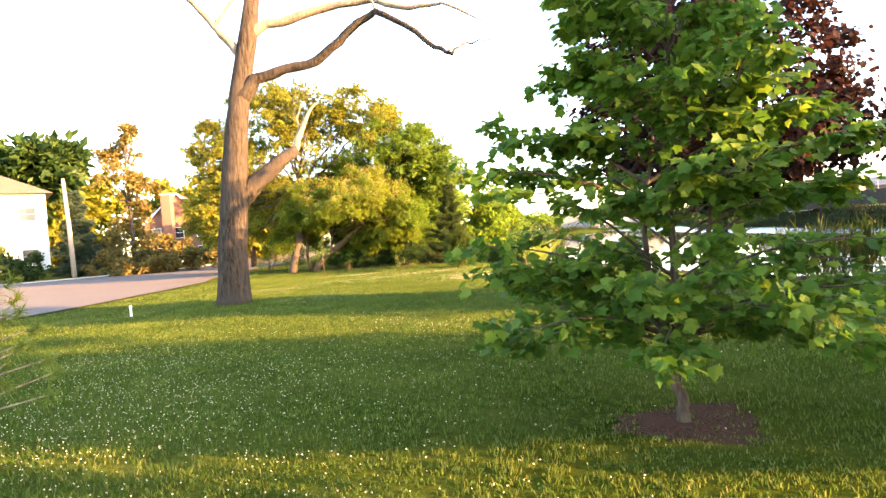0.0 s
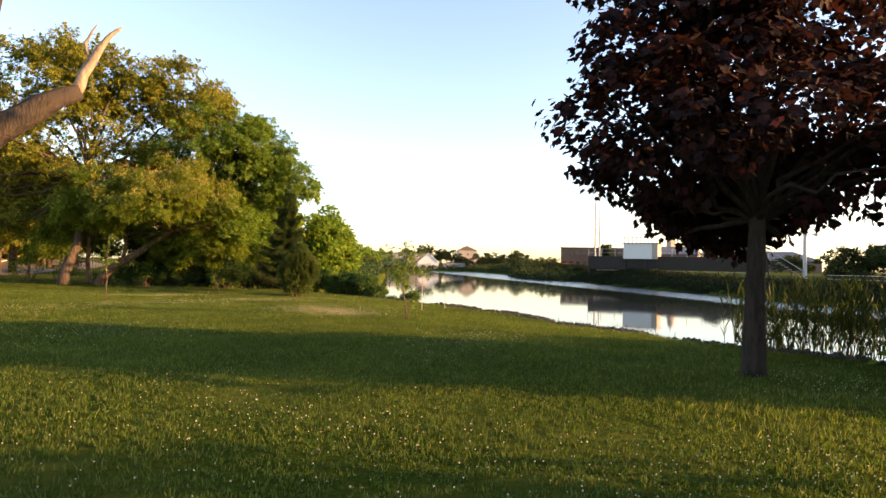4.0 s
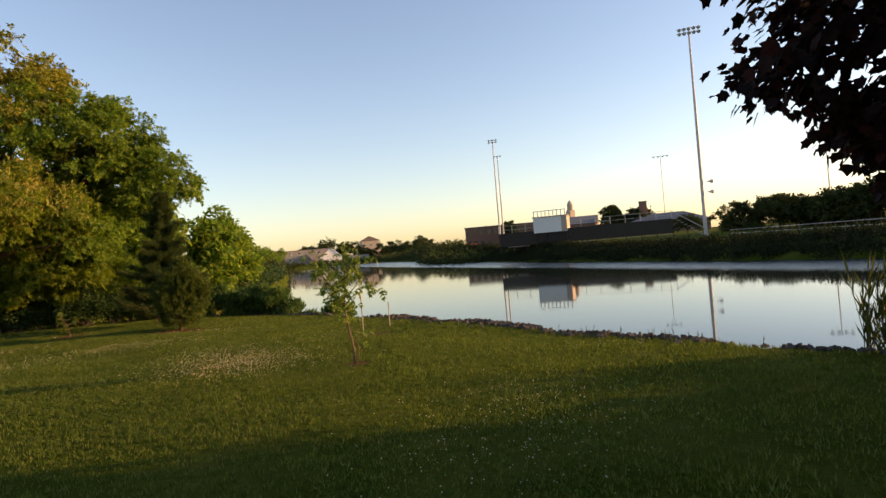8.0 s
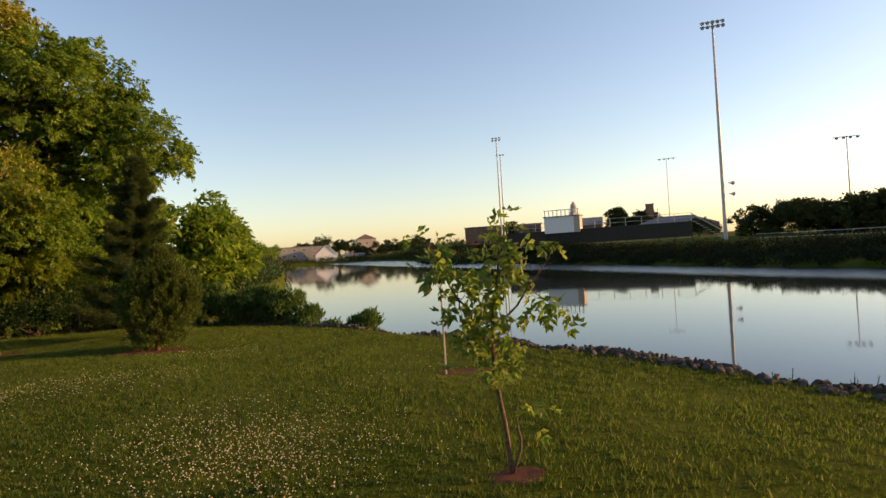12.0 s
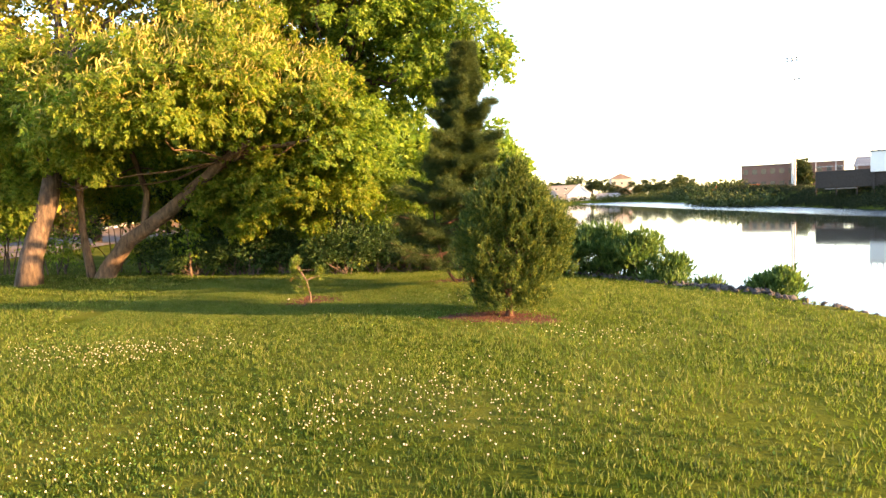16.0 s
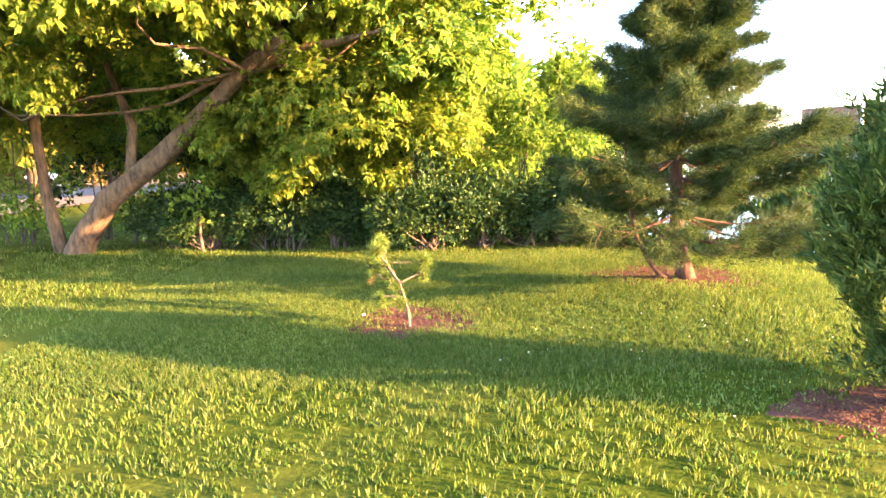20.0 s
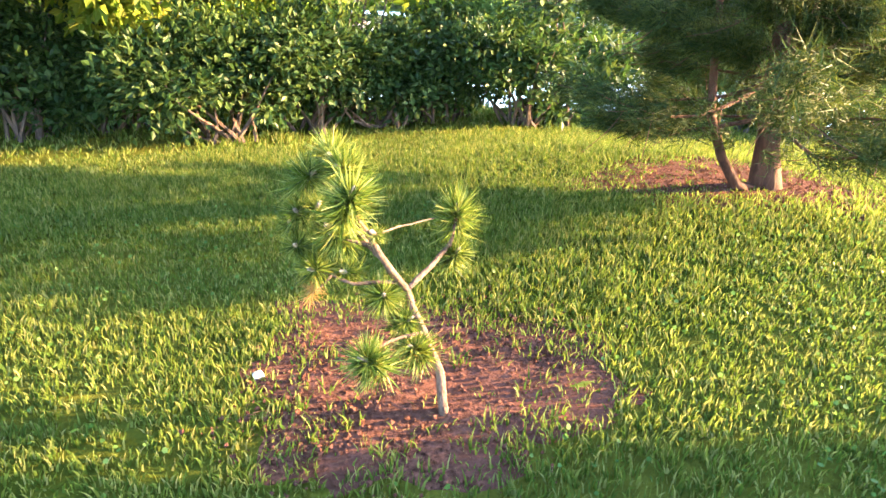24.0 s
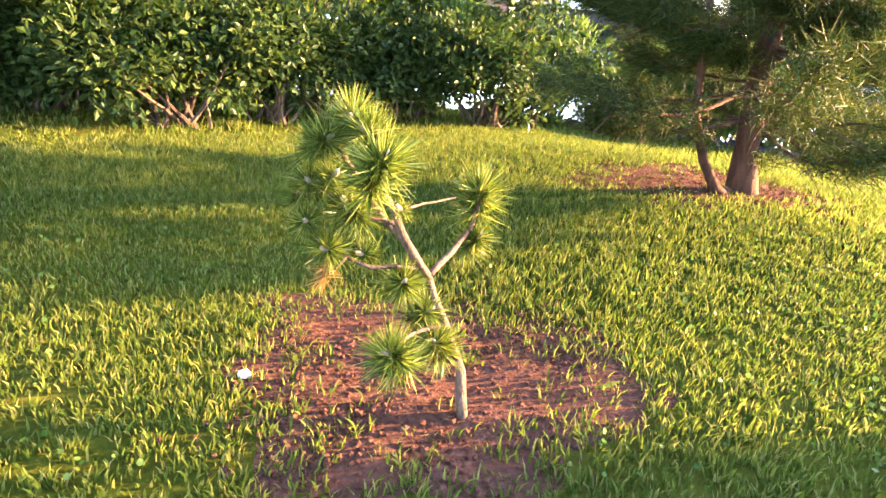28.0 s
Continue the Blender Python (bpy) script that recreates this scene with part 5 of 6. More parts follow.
E_STAND = math.degrees(math.atan2(-0.73, 0.69))
A_STAND = np.array([60.8, 113.5, 0.4])
stand = thing("bleachers", A_STAND, "dark steel bleachers seen from behind across the pond", "bleachers")
stand.scale = (1.26, 1.26, 1.26)
L = 25.0
part("back_panel", laid(box(0, 0, 0.9, L, 0.15, 2.9, 0.03), (0, 0, 0), E_STAND), DARK_STEEL, stand)
for k in range(7):
    part("seat_row", laid(box(0, 0.35 + 0.7 * k, 2.7 - 0.33 * k, L, 0.70 + 0.7 * k, 2.78 - 0.33 * k, 0.02), (0, 0, 0), E_STAND), STEEL, stand)
for k in range(13):
    part("post", laid(box(k * L / 12 - 0.06, 0.2, 0, k * L / 12 + 0.06, 0.32, 2.7, 0.01), (0, 0, 0), E_STAND), DARK_STEEL, stand)
    part("rail_post", laid(box(k * L / 12 - 0.04, 0.02, 2.9, k * L / 12 + 0.04, 0.10, 4.0, 0.01), (0, 0, 0), E_STAND), STEEL, stand)
for z in (3.4, 4.0):
    part("rail", laid(box(0, 0.03, z, L, 0.09, z + 0.05, 0.01), (0, 0, 0), E_STAND), STEEL, stand)
for k in range(9):
    part("stair_tread", laid(box(L + 0.2 + 0.42 * k, 0.2, 2.8 - 0.3 * k, L + 0.7 + 0.42 * k, 1.4, 2.86 - 0.3 * k), (0, 0, 0), E_STAND), STEEL, stand)
for y in (0.2, 1.4):
    part("handrail", laid(tube([(L + 0.1, y, 3.9), (L + 4.2, y, 1.1)], [0.05, 0.05], 6), (0, 0, 0), E_STAND), STEEL, stand)
pb = thing("press_box", (65.3, 108.2, 3.55), "white press box on top of the bleachers", "press box")
pb.scale = (1.26, 1.26, 1.26)
part("cabin", laid(box(0, 0, 0, 5.0, 2.6, 2.3, 0.05), (0, 0, 0), E_STAND), WHITE_WALL, pb)
part("roof", laid(box(-0.15, -0.15, 2.3, 5.15, 2.75, 2.42, 0.03), (0, 0, 0), E_STAND), ROOF_GREY, pb)
for k in range(4):
    part("support", laid(box(0.2 + 1.5 * k, 0.05, -2.6, 0.4 + 1.5 * k, 0.25, 0), (0, 0, 0), E_STAND), DARK_STEEL, pb)
for k in range(9):
    part("rail_post", laid(box(0.1 + 0.58 * k, 0.05, 2.42, 0.22 + 0.58 * k, 0.12, 3.25), (0, 0, 0), E_STAND), TRIM, pb)
part("rail", laid(box(0.0, 0.04, 3.2, 5.0, 0.13, 3.3), (0, 0, 0), E_STAND), TRIM, pb)
part("side_panel", laid(box(4.2, -0.02, 0.02, 5.02, 2.62, 2.28), (0, 0, 0), E_STAND), CREAM, pb)


def building(name, at, heading, w, d, h, label, wall, roof_mat, roof="flat", rows=2, cols=8, win=(1.1, 1.3), category="building", frame_mat=None, chimney=None, eaves=0.3, door=None, rise=0.28):
    """Walls, a roof, windows with frames, sill and pane, on the front and both ends."""
    root = thing(name, at, label, category)
    root.rotation_euler = (0, 0, radians(heading))
    part("wall", box(0, 0, -1.0, w, d, h), wall, root)
    if roof == "flat":
        part("roof", box(-eaves, -eaves, h, w + eaves, d + eaves, h + 0.35, 0.05), roof_mat, root)
    elif roof == "gable":
        r = h + d * rise * 1.6
        v = np.array([(-eaves, -eaves, h), (w + eaves, -eaves, h), (w + eaves, d + eaves, h), (-eaves, d + eaves, h), (-eaves, d / 2, r), (w + eaves, d / 2, r)], float)
        part("roof", (v, [np.array([(0, 1, 5, 4), (2, 3, 4, 5), (3, 2, 1, 0)]), np.array([(1, 2, 5), (3, 0, 4)])]), roof_mat, root)
    elif roof == "gable_front":
        r = h + w * rise * 1.6
        v = np.array([(-eaves, -eaves, h), (w + eaves, -eaves, h), (w + eaves, d + eaves, h), (-eaves, d + eaves, h), (w / 2, -eaves, r), (w / 2, d + eaves, r)], float)
        part("roof", (v, [np.array([(0, 4, 5, 3), (1, 2, 5, 4)])]), roof_mat, root)
        for y in (0.0, d):
            part("gable", (np.array([(0, y, h - 0.01), (w, y, h - 0.01), (w / 2, y, r - 0.3)], float), [np.array([(0, 1, 2)])]), wall, root)
        for a, b in (((-eaves, h), (w / 2, r)), ((w + eaves, h), (w / 2, r))):
            part("fascia", tube([(a[0], -eaves - 0.03, a[1] - 0.05), (b[0], -eaves - 0.03, b[1] - 0.05)], [0.16, 0.16], 6), TRIM, root)
    else:
        r = h + min(w, d) * rise
        i = min(w, d) / 2
        v = np.array([(-eaves, -eaves, h), (w + eaves, -eaves, h), (w + eaves, d + eaves, h), (-eaves, d + eaves, h), (i, d / 2, r), (w - i, d / 2, r)], float)
        part("roof", (v, [np.array([(0, 1, 5, 4), (2, 3, 4, 5), (3, 2, 1, 0)]), np.array([(1, 2, 5), (3, 0, 4)])]), roof_mat, root)
    for rr in range(rows):
        z = h * (rr + 0.5) / rows - win[1] * 0.45
        for c in range(cols):
            x = (c + 0.5) * w / cols - win[0] / 2
            f = part("window", merged(box(x - 0.1, -0.10, z - 0.1, x, 0.02, z + win[1] + 0.1), box(x + win[0], -0.10, z - 0.1, x + win[0] + 0.1, 0.02, z + win[1] + 0.1), box(x, -0.10, z + win[1], x + win[0], 0.02, z + win[1] + 0.1), box(x, -0.06, z + win[1] / 2 - 0.03, x + win[0], 0.0, z + win[1] / 2 + 0.03)), frame_mat or TRIM, root)
            part("pane", box(x, -0.03, z, x + win[0], -0.01, z + win[1]), GLASS, f)
            part("sill", box(x - 0.15, -0.16, z - 0.12, x + win[0] + 0.15, 0.0, z), frame_mat or TRIM, f)
    if chimney:
        cx, cy, cw, ct = chimney
        part("chimney", box(cx, cy, 0, cx + cw, cy + cw, ct, 0.05), wall, root)
    return root


building("school_building", (122.6, 245.3, 1.6), -31, 32, 22, 9.0, "long low brick school building with a flat roof", BRICK_SCHOOL, ROOF_GREY, "flat", 2, 11, (1.5, 1.7), frame_mat=BRICK_DARK)
building("school_wing", (120.0, 184.0, 1.6), -42, 18, 18, 5.4, "brick school wing with a low grey gabled roof", BRICK_SCHOOL, ROOF_GREY, "gable", 1, 6, (1.6, 1.9), rise=0.1, frame_mat=BRICK_DARK)
building("gym_building", (135.0, 160.7, 0.7), -48, 25, 15, 4.4, "low brown building behind the sports field", BRICK_DARK, ROOF_GREY, "hip", 1, 6, (1.0, 1.0), rise=0.2, frame_mat=BRICK_DARK)
building("brick_chimney", (142.7, 161.8, 0.6), -45, 2.4, 2.4, 11.5, "square brick chimney stack", BRICK, ROOF_GREY, "flat", 0, 0, category="chimney", eaves=0.12)
cup = thing("clock_tower", (145.9, 201.6, 1.4), "small stone cupola tower above the school", "tower")
cup.scale = (1.6, 1.6, 1.6)
part("shaft", box(-0.8, -0.8, 0, 0.8, 0.8, 7.4, 0.1), CREAM, cup)
part("belfry", tube([(0, 0, 7.4), (0, 0, 8.0), (0, 0, 8.8), (0, 0, 9.3), (0, 0, 9.9)], [0.75, 0.72, 0.72, 0.5, 0.05], 12), CREAM, cup)
for k in range(14):
    fb = thing("safety_barrier", (94.8 + 0.93 * k, 214.9 - 0.51 * k, float(ground_z(94.8 + 0.93 * k, 214.9 - 0.51 * k)) - 0.05), "orange plastic safety barrier on the far bank", "barrier", "orange barriers")
    part("panel", laid(box(0, -0.25, 0.1, 0.95, 0.25, 1.35, 0.08), (0, 0, 0), -29), ORANGE, fb)
    part("foot", laid(box(0.05, -0.35, 0, 0.9, 0.35, 0.14, 0.03), (0, 0, 0), -29), ORANGE, fb)
fence = thing("field_fence", (0, 0, 0), "low metal fence along the sports field", "fence")
for k in range(26):
    x, y = 80.0 - 0.74 * k, 77.0 - 1.6 * k
    part("post", moved(box(-0.05, -0.05, 0, 0.05, 0.05, 1.15, 0.01), (x, y, float(ground_z(x, y)) - 0.05)), DARK_STEEL, fence)
z0 = float(ground_z(70, 55))
for h in (0.55, 1.1):
    part("rail", tube([(80.0, 77.0, z0 + h), (80.0 - 18.5, 77.0 - 40.0, z0 + h)], [0.035, 0.035], 6), STEEL, fence)


# far trees
def far_tree(x, y, z, h, r, seed, mat, label="rounded dark green tree across the water", lumps=5):
    rng = np.random.default_rng(seed)
    cl = [((rng.normal(0, r * 0.35), rng.normal(0, r * 0.35), h * rng.uniform(0.24, 0.76)), (r * rng.uniform(0.5, 0.8), r * rng.uniform(0.5, 0.8), h * rng.uniform(0.18, 0.3))) for _ in range(lumps)]
    return spread_tree("tree", (x, y, z), label, "tree", [(0, 0, -0.3), (0.05, 0, h * 0.3), (0, 0.05, h * 0.6)], [h * 0.03, h * 0.018], cl, LEAF, mat, BARK_DARK, h * 0.07, 84, 14, seed, 6, h * 0.01, h * 0.05, 0.2, 0.3, group="trees across the pond")


for k, (x, y, z, h, r) in enumerate([
        (109, 99.74, -0.1, 7.54, 5.34), (113.7, 92.78, -0.1, 7.28, 5.34), (117.2, 86.98, -0.1, 8.31, 5.34), (121.8, 81.18, -0.1, 10.9, 6.67), (125.3, 73.06, -0.1, 11.6, 6.67), (125.3, 64.94, -0.1, 12.4, 6.67), (127.6, 55.66, -0.1, 12.8, 6.67), (129.9, 44.06, -0.1, 13, 6.67), (132.2, 32.46, -0.1, 13, 6.67), (111.4, 96.26, -0.1, 6.75, 5.34), (115.4, 90.46, -0.1, 7.28, 6), (119.5, 84.08, -0.1, 8.31, 6), (123.5, 77.7, -0.1, 9.09, 6.67), (125.3, 69.58, -0.1, 9.35, 6.67), (126.4, 60.3, -0.1, 9.88, 6.67), (128.8, 49.86, -0.1, 10.1, 6.67), (131.1, 38.26, -0.1, 10.4, 6.67),
        (138, 168.95, 1.4, 10.8, 3.9), (143.25, 164.45, 1.4, 10.5, 3.9), (137.6, 231.24, 1.6, 10.4, 3.2), (118.3, 120.42, 0.15, 5.98, 3.38)]):
    far_tree(x, y, z, h, r, 200 + k, LEAF_FAR)
for k, (x, y, z, h, r) in enumerate([(105, 418.7, -0.08, 17.2, 10.5), (117, 412.7, -0.08, 12.8, 9), (129, 406.7, -0.08, 11.2, 9), (141, 400.7, -0.08, 12.8, 9), (148.5, 385.7, -0.08, 10.5, 9), (145.5, 364.7, -0.08, 9.75, 7.5), (147, 346.7, -0.08, 10.5, 7.5), (139.5, 330.2, -0.08, 7.5, 7.5), (90, 427.7, -0.08, 12, 9), (75, 430.7, -0.08, 12, 9), (63, 442.7, -0.08, 12, 9), (156, 367.7, -0.08, 12, 7.5)]):
    far_tree(x, y, z, h, r, 230 + k, LEAF_FAR)
for k, (x, y, z, h, r) in enumerate([(34, 236, -0.4, 8.5, 6), (39, 262, -0.4, 8, 6), (41, 280, -0.4, 9, 7), (47, 302, -0.4, 9.5, 7), (52, 330, -0.4, 10, 8), (26, 190, -0.4, 7, 5), (3.2, 62, -0.2, 6.6, 3.0), (5.6, 66, -0.2, 6.2, 2.6), (-0.8, 57.5, -0.2, 6.0, 2.6), (6.6, 72, -0.2, 4.6, 2.4), (-3, 60, 0, 8, 4), (-8, 58, 0, 8.5, 4.5)]):
    far_tree(x, y, z, h, r, 250 + k, LEAF_GREEN, "green tree on the pond's side bank", 7)

# growth along the far bank
rng = np.random.default_rng(260)
FB = np.array(FAR_SHORE[2:13], float)
fs = np.concatenate([[0], np.cumsum(np.linalg.norm(np.diff(FB, axis=0), axis=1))])
u = fs[-1] * rng.random(2600)
bx, by = np.interp(u, fs, FB[:, 0]) + rng.uniform(-1.6, 5.0, 2600), np.interp(u, fs, FB[:, 1])
bz = np.maximum(ground_z(bx, by), WATER_Z)
i = np.repeat(np.arange(2600), 50)
bp = np.stack([bx, by, bz], -1)[i] + np.abs(rng.normal(0, 1, (len(i), 3))) * np.array([0.0, 0.0, 0.32]) + rng.normal(0, 0.45, (len(i), 3)) * np.array([1, 1, 0.1])
bw = rng.normal(0, 0.5, bp.shape) + np.array([0, 0, 0.7])
FE = np.array(SIDE_SHORE[6:] + FAR_SHORE[:5], float)
fs = np.concatenate([[0], np.cumsum(np.linalg.norm(np.diff(FE, axis=0), axis=1))])
u = fs[-1] * rng.random(900)
ex, ey = np.interp(u, fs, FE[:, 0]), np.interp(u, fs, FE[:, 1])
ex, ey = ex + np.where(ex > 85, 1, -1) * rng.uniform(-1, 9, 900), ey + np.where(ey > 355, 1, 0) * rng.uniform(0, 10, 900)
i = np.repeat(np.arange(900), 40)
ep = np.stack([ex, ey, np.maximum(ground_z(ex, ey), WATER_Z)], -1)[i] + np.abs(rng.normal(0, 1, (len(i), 3))) * np.array([0, 0, 1.1]) + rng.normal(0, 1.0, (len(i), 3)) * np.array([1, 1, 0.1])
bank = thing("bank_growth", (0, 0, 0), "weeds and reeds covering the far bank, shade put into their colour", "vegetation", kind="stuff")
# foliage colour carries the shade of the bank's sunless side
part("foliage", scattered(LEAF, bp, frames(bw, rng), rng.uniform(0.15, 0.34, len(bp))), LEAF_BANK_SHADE, bank, kind="stuff")
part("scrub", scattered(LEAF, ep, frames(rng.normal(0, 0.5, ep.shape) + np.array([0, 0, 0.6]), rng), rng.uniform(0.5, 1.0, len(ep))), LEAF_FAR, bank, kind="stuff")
LB = np.array(SIDE_SHORE, float)
fs = np.concatenate([[0], np.cumsum(np.linalg.norm(np.diff(LB, axis=0), axis=1))])
u = fs[-1] * rng.random(420) ** 2
bx, by = np.interp(u, fs, LB[:, 0]) - rng.uniform(0.0, 2.5, 420), np.interp(u, fs, LB[:, 1])
i = np.repeat(np.arange(420), 50)
bp = np.stack([bx, by, np.maximum(ground_z(bx, by), WATER_Z)], -1)[i] + np.abs(rng.normal(0, 1, (len(i), 3))) * np.array([0, 0, 0.7]) + rng.normal(0, 0.4, (len(i), 3)) * np.array([1, 1, 0.1])
side = thing("side_bank_growth", (0, 0, 0), "green bushes and weeds on the side bank", "vegetation", kind="stuff")
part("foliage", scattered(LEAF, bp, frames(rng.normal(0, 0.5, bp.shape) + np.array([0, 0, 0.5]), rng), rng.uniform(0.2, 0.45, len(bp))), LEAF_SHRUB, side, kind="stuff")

building("waterside_house", (93.0, 382.0, -0.6), -10, 13, 12, 4.6, "small white house at the far water's edge", WHITE_WALL, ROOF_GREY, "gable_front", 1, 2, (1.4, 1.2), "house")
building("boat_shed", (109.5, 379.0, -0.8), -10, 13, 9, 3.0, "low white shed at the far water's edge", WHITE_WALL, ROOF_GREY, "gable", 1, 3, (1.0, 0.8), "shed", rise=0.12)
building("long_building", (51.0, 402.0, 2.0), -6, 54, 18, 7.6, "long grey two-storey building far across the pond", GREY_WALL, ROOF_GREY, "flat", 2, 9, (2.0, 1.2))
building("tall_house", (132.8, 422.0, 0.5), -10, 13, 12, 13.0, "pale house among the far trees", CREAM, ROOF, "hip", 2, 3, (1.2, 1.4), "house")
building("bank_house", (4.0, 88.0, 0.2), -20, 5.5, 6, 2.6, "sunlit orange-brown house on the side bank", BRICK, ROOF, "gable_front", 1, 2, (1.1, 1.1), "house")
jetty = thing("jetty", (9.4, 87.0, WATER_Z), "small wooden jetty on the side bank", "jetty")
part("deck", box(0, 0, 0.55, 4.0, 1.4, 0.65, 0.02), POLE_WOOD, jetty)
for k in range(6):
    part("post", box(0.1 + 1.8 * (k % 3), 0.05 + 1.2 * (k // 3), -0.6, 0.22 + 1.8 * (k % 3), 0.17 + 1.2 * (k // 3), 1.2, 0.02), POLE_WOOD, jetty)
for k in range(3):
    mp = thing("mooring_post", (12.2 + 0.7 * k, 93.0 + 2 * k, WATER_Z - 0.2), "weathered mooring post in the water", "post", "mooring posts")
    part("post", tube([(0, 0, 0), (0, 0, 2.4)], [0.16, 0.14], 8), POLE_WOOD, mp)

# ---- across the street ----
GZ = float(ground_z(-42, 68))
building("white_house", (-58.6, 61.6, GZ), 38, 15, 10, 9.8, "large white two-storey house with a brown hipped roof", WHITE_WALL, ROOF, "hip", 2, 4, (1.5, 1.5), "house", rise=0.32, eaves=0.8)
porch = thing("balcony", (-55.1, 61.6, GZ + 4.2), "timber balcony on the white house's front", "balcony")
part("deck", laid(box(0, -1.6, 0, 6, 0, 0.2, 0.03), (0, 0, 0), 38), POLE_WOOD, porch)
part("top_rail", laid(box(0, -1.6, 1.0, 6, -1.5, 1.1), (0, 0, 0), 38), TRIM, porch)
for k in range(11):
    part("baluster", laid(box(0.6 * k, -1.58, 0.2, 0.6 * k + 0.06, -1.52, 1.0), (0, 0, 0), 38), TRIM, porch)
for k in range(3):
    part("post", laid(box(0.1 + 2.8 * k, -1.6, -4.2, 0.3 + 2.8 * k, -1.4, 0), (0, 0, 0), 38), TRIM, porch)
building("brick_house", (-45.2, 90.5, GZ + 0.3), 12, 9.5, 9, 6.0, "red-brick house with a steep gable and tall chimney", BRICK, ROOF, "gable_front", 2, 3, (1.2, 1.5), "house", rise=0.3)
ch = thing("chimney_stack", (-42.2, 90.2, GZ + 0.3), "tall red-brick chimney on the house front", "chimney")
part("shaft", box(0, -0.5, 0, 1.5, 0.5, 10.2, 0.06), BRICK, ch)
part("cap", box(-0.12, -0.6, 10.2, 1.62, 0.6, 10.45, 0.04), KERB, ch)
up_ = thing("utility_pole", (-39.1, 62.8, float(ground_z(-39.1, 62.8)) - 0.1), "weathered wooden utility pole by the street", "utility pole")
part("pole", tube([(0, 0, 0), (-0.1, 0, 5), (-0.35, 0, 10.6)], [0.26, 0.22, 0.17], 9), POLE_WOOD, up_, smooth=True)
conifer("spruce_tree", (-41.4, 67.7, GZ - 0.1), "broad blue-green spruce in a front garden", [([(0, 0, 0), (0, 0, 5), (0, 0, 9.4)], [0.22, 0.15, 0.03])], 9.6, 3.4, NEEDLE_SPRUCE, BARK_DARK, 310, 0.45, 0.35, 17, 8, 8, 0.1, thick_=3.0)
# this tree's sunlit gold is part of its leaf colour
spread_tree("golden_tree", (-37.0, 71.0, GZ - 0.1), "tall open tree with evening-sun gold put into its leaf colour", "tree", [(0, 0, 0), (0.1, 0, 4), (0, 0, 10), (0, 0, 15)], [0.3, 0.2, 0.08],
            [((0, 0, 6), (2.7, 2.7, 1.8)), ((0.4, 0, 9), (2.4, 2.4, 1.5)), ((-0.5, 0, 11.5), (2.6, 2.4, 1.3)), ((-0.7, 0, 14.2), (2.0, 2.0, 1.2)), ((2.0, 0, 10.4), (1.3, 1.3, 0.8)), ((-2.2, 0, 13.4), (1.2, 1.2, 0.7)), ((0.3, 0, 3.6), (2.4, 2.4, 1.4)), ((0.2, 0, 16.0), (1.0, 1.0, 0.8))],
            LEAF, LEAF_SUNTINT, BARK_DARK, 0.5, 44, 14, 320, 16, 0.08, 0.42, 0.2, 0.4, fork=(0, 0, 8))
for k, (x, y, h, r) in enumerate([(-63, 89, 23, 6.5), (-70, 86, 20, 6), (-76, 70, 16, 5), (-48, 104, 15, 6), (-38, 104, 14, 6), (-31, 100, 13, 5), (-27, 92, 12, 5), (-60, 96, 17, 7), (-24, 84, 10, 4.5), (-20, 62, 10, 4), (-17.5, 52, 9.5, 3.4)]):
    far_tree(x, y, GZ - 0.2, h, r, 330 + k, LEAF_SHRUB if k < 3 else LEAF_WILLOW, "tall leafy tree behind the houses", 8)
# lit shrubs take leaves with the sun's yellow painted in
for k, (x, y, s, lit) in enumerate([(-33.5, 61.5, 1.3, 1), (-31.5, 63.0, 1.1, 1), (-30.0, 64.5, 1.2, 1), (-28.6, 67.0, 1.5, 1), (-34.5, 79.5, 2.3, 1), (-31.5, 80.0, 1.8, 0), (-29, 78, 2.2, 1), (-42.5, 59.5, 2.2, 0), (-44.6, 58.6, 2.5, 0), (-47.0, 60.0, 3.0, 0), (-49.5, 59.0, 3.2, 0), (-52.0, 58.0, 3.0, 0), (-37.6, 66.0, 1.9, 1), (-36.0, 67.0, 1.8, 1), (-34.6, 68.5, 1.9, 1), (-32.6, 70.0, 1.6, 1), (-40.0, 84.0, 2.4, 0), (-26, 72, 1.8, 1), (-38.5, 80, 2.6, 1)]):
    shrub((x, y, float(ground_z(x, y)) - 0.05), "rounded garden shrub by the street" if not lit else "garden shrub with sunlit yellow put into its leaf colour", [((0, 0, 0.6 * s), (1.0 * s, 1.0 * s, 0.65 * s)), ((0.3, 0, 0.95 * s), (0.7 * s, 0.7 * s, 0.5 * s))], LEAF_SUNTINT if lit else LEAF_SHRUB, 0.4, 40, 16, 350 + k, group="front garden shrubs", spread=0.25, stems=4)
car = thing("parked_car", (-33.0, 74.0, GZ - 0.02), "white parked car in a driveway", "car")
cv = [box(-2.1, -0.85, 0.35, 2.1, 0.85, 0.85, 0.15), box(-1.2, -0.75, 0.85, 1.3, 0.75, 1.4, 0.2)]
part("body", cv[0], TRIM, car)
part("cabin", cv[1], GLASS, car)
for x in (-1.3, 1.3):
    for y in (-0.86, 0.86):
        part("wheel", tube([(x, y - 0.1, 0.33), (x, y + 0.1, 0.33)], [0.33, 0.33], 12), DARK_STEEL, car)
marker = thing("garden_marker", on_ground(-9.4, 17.9, -0.02), "short white marker post in the grass", "marker")
part("post", tube([(0, 0, 0), (0, 0, 0.3)], [0.04, 0.035], 8), TRIM, marker)
part("cap", tube([(0, 0, 0.3), (0, 0, 0.34), (0, 0, 0.36)], [0.05, 0.045, 0.01], 8), TRIM, marker)

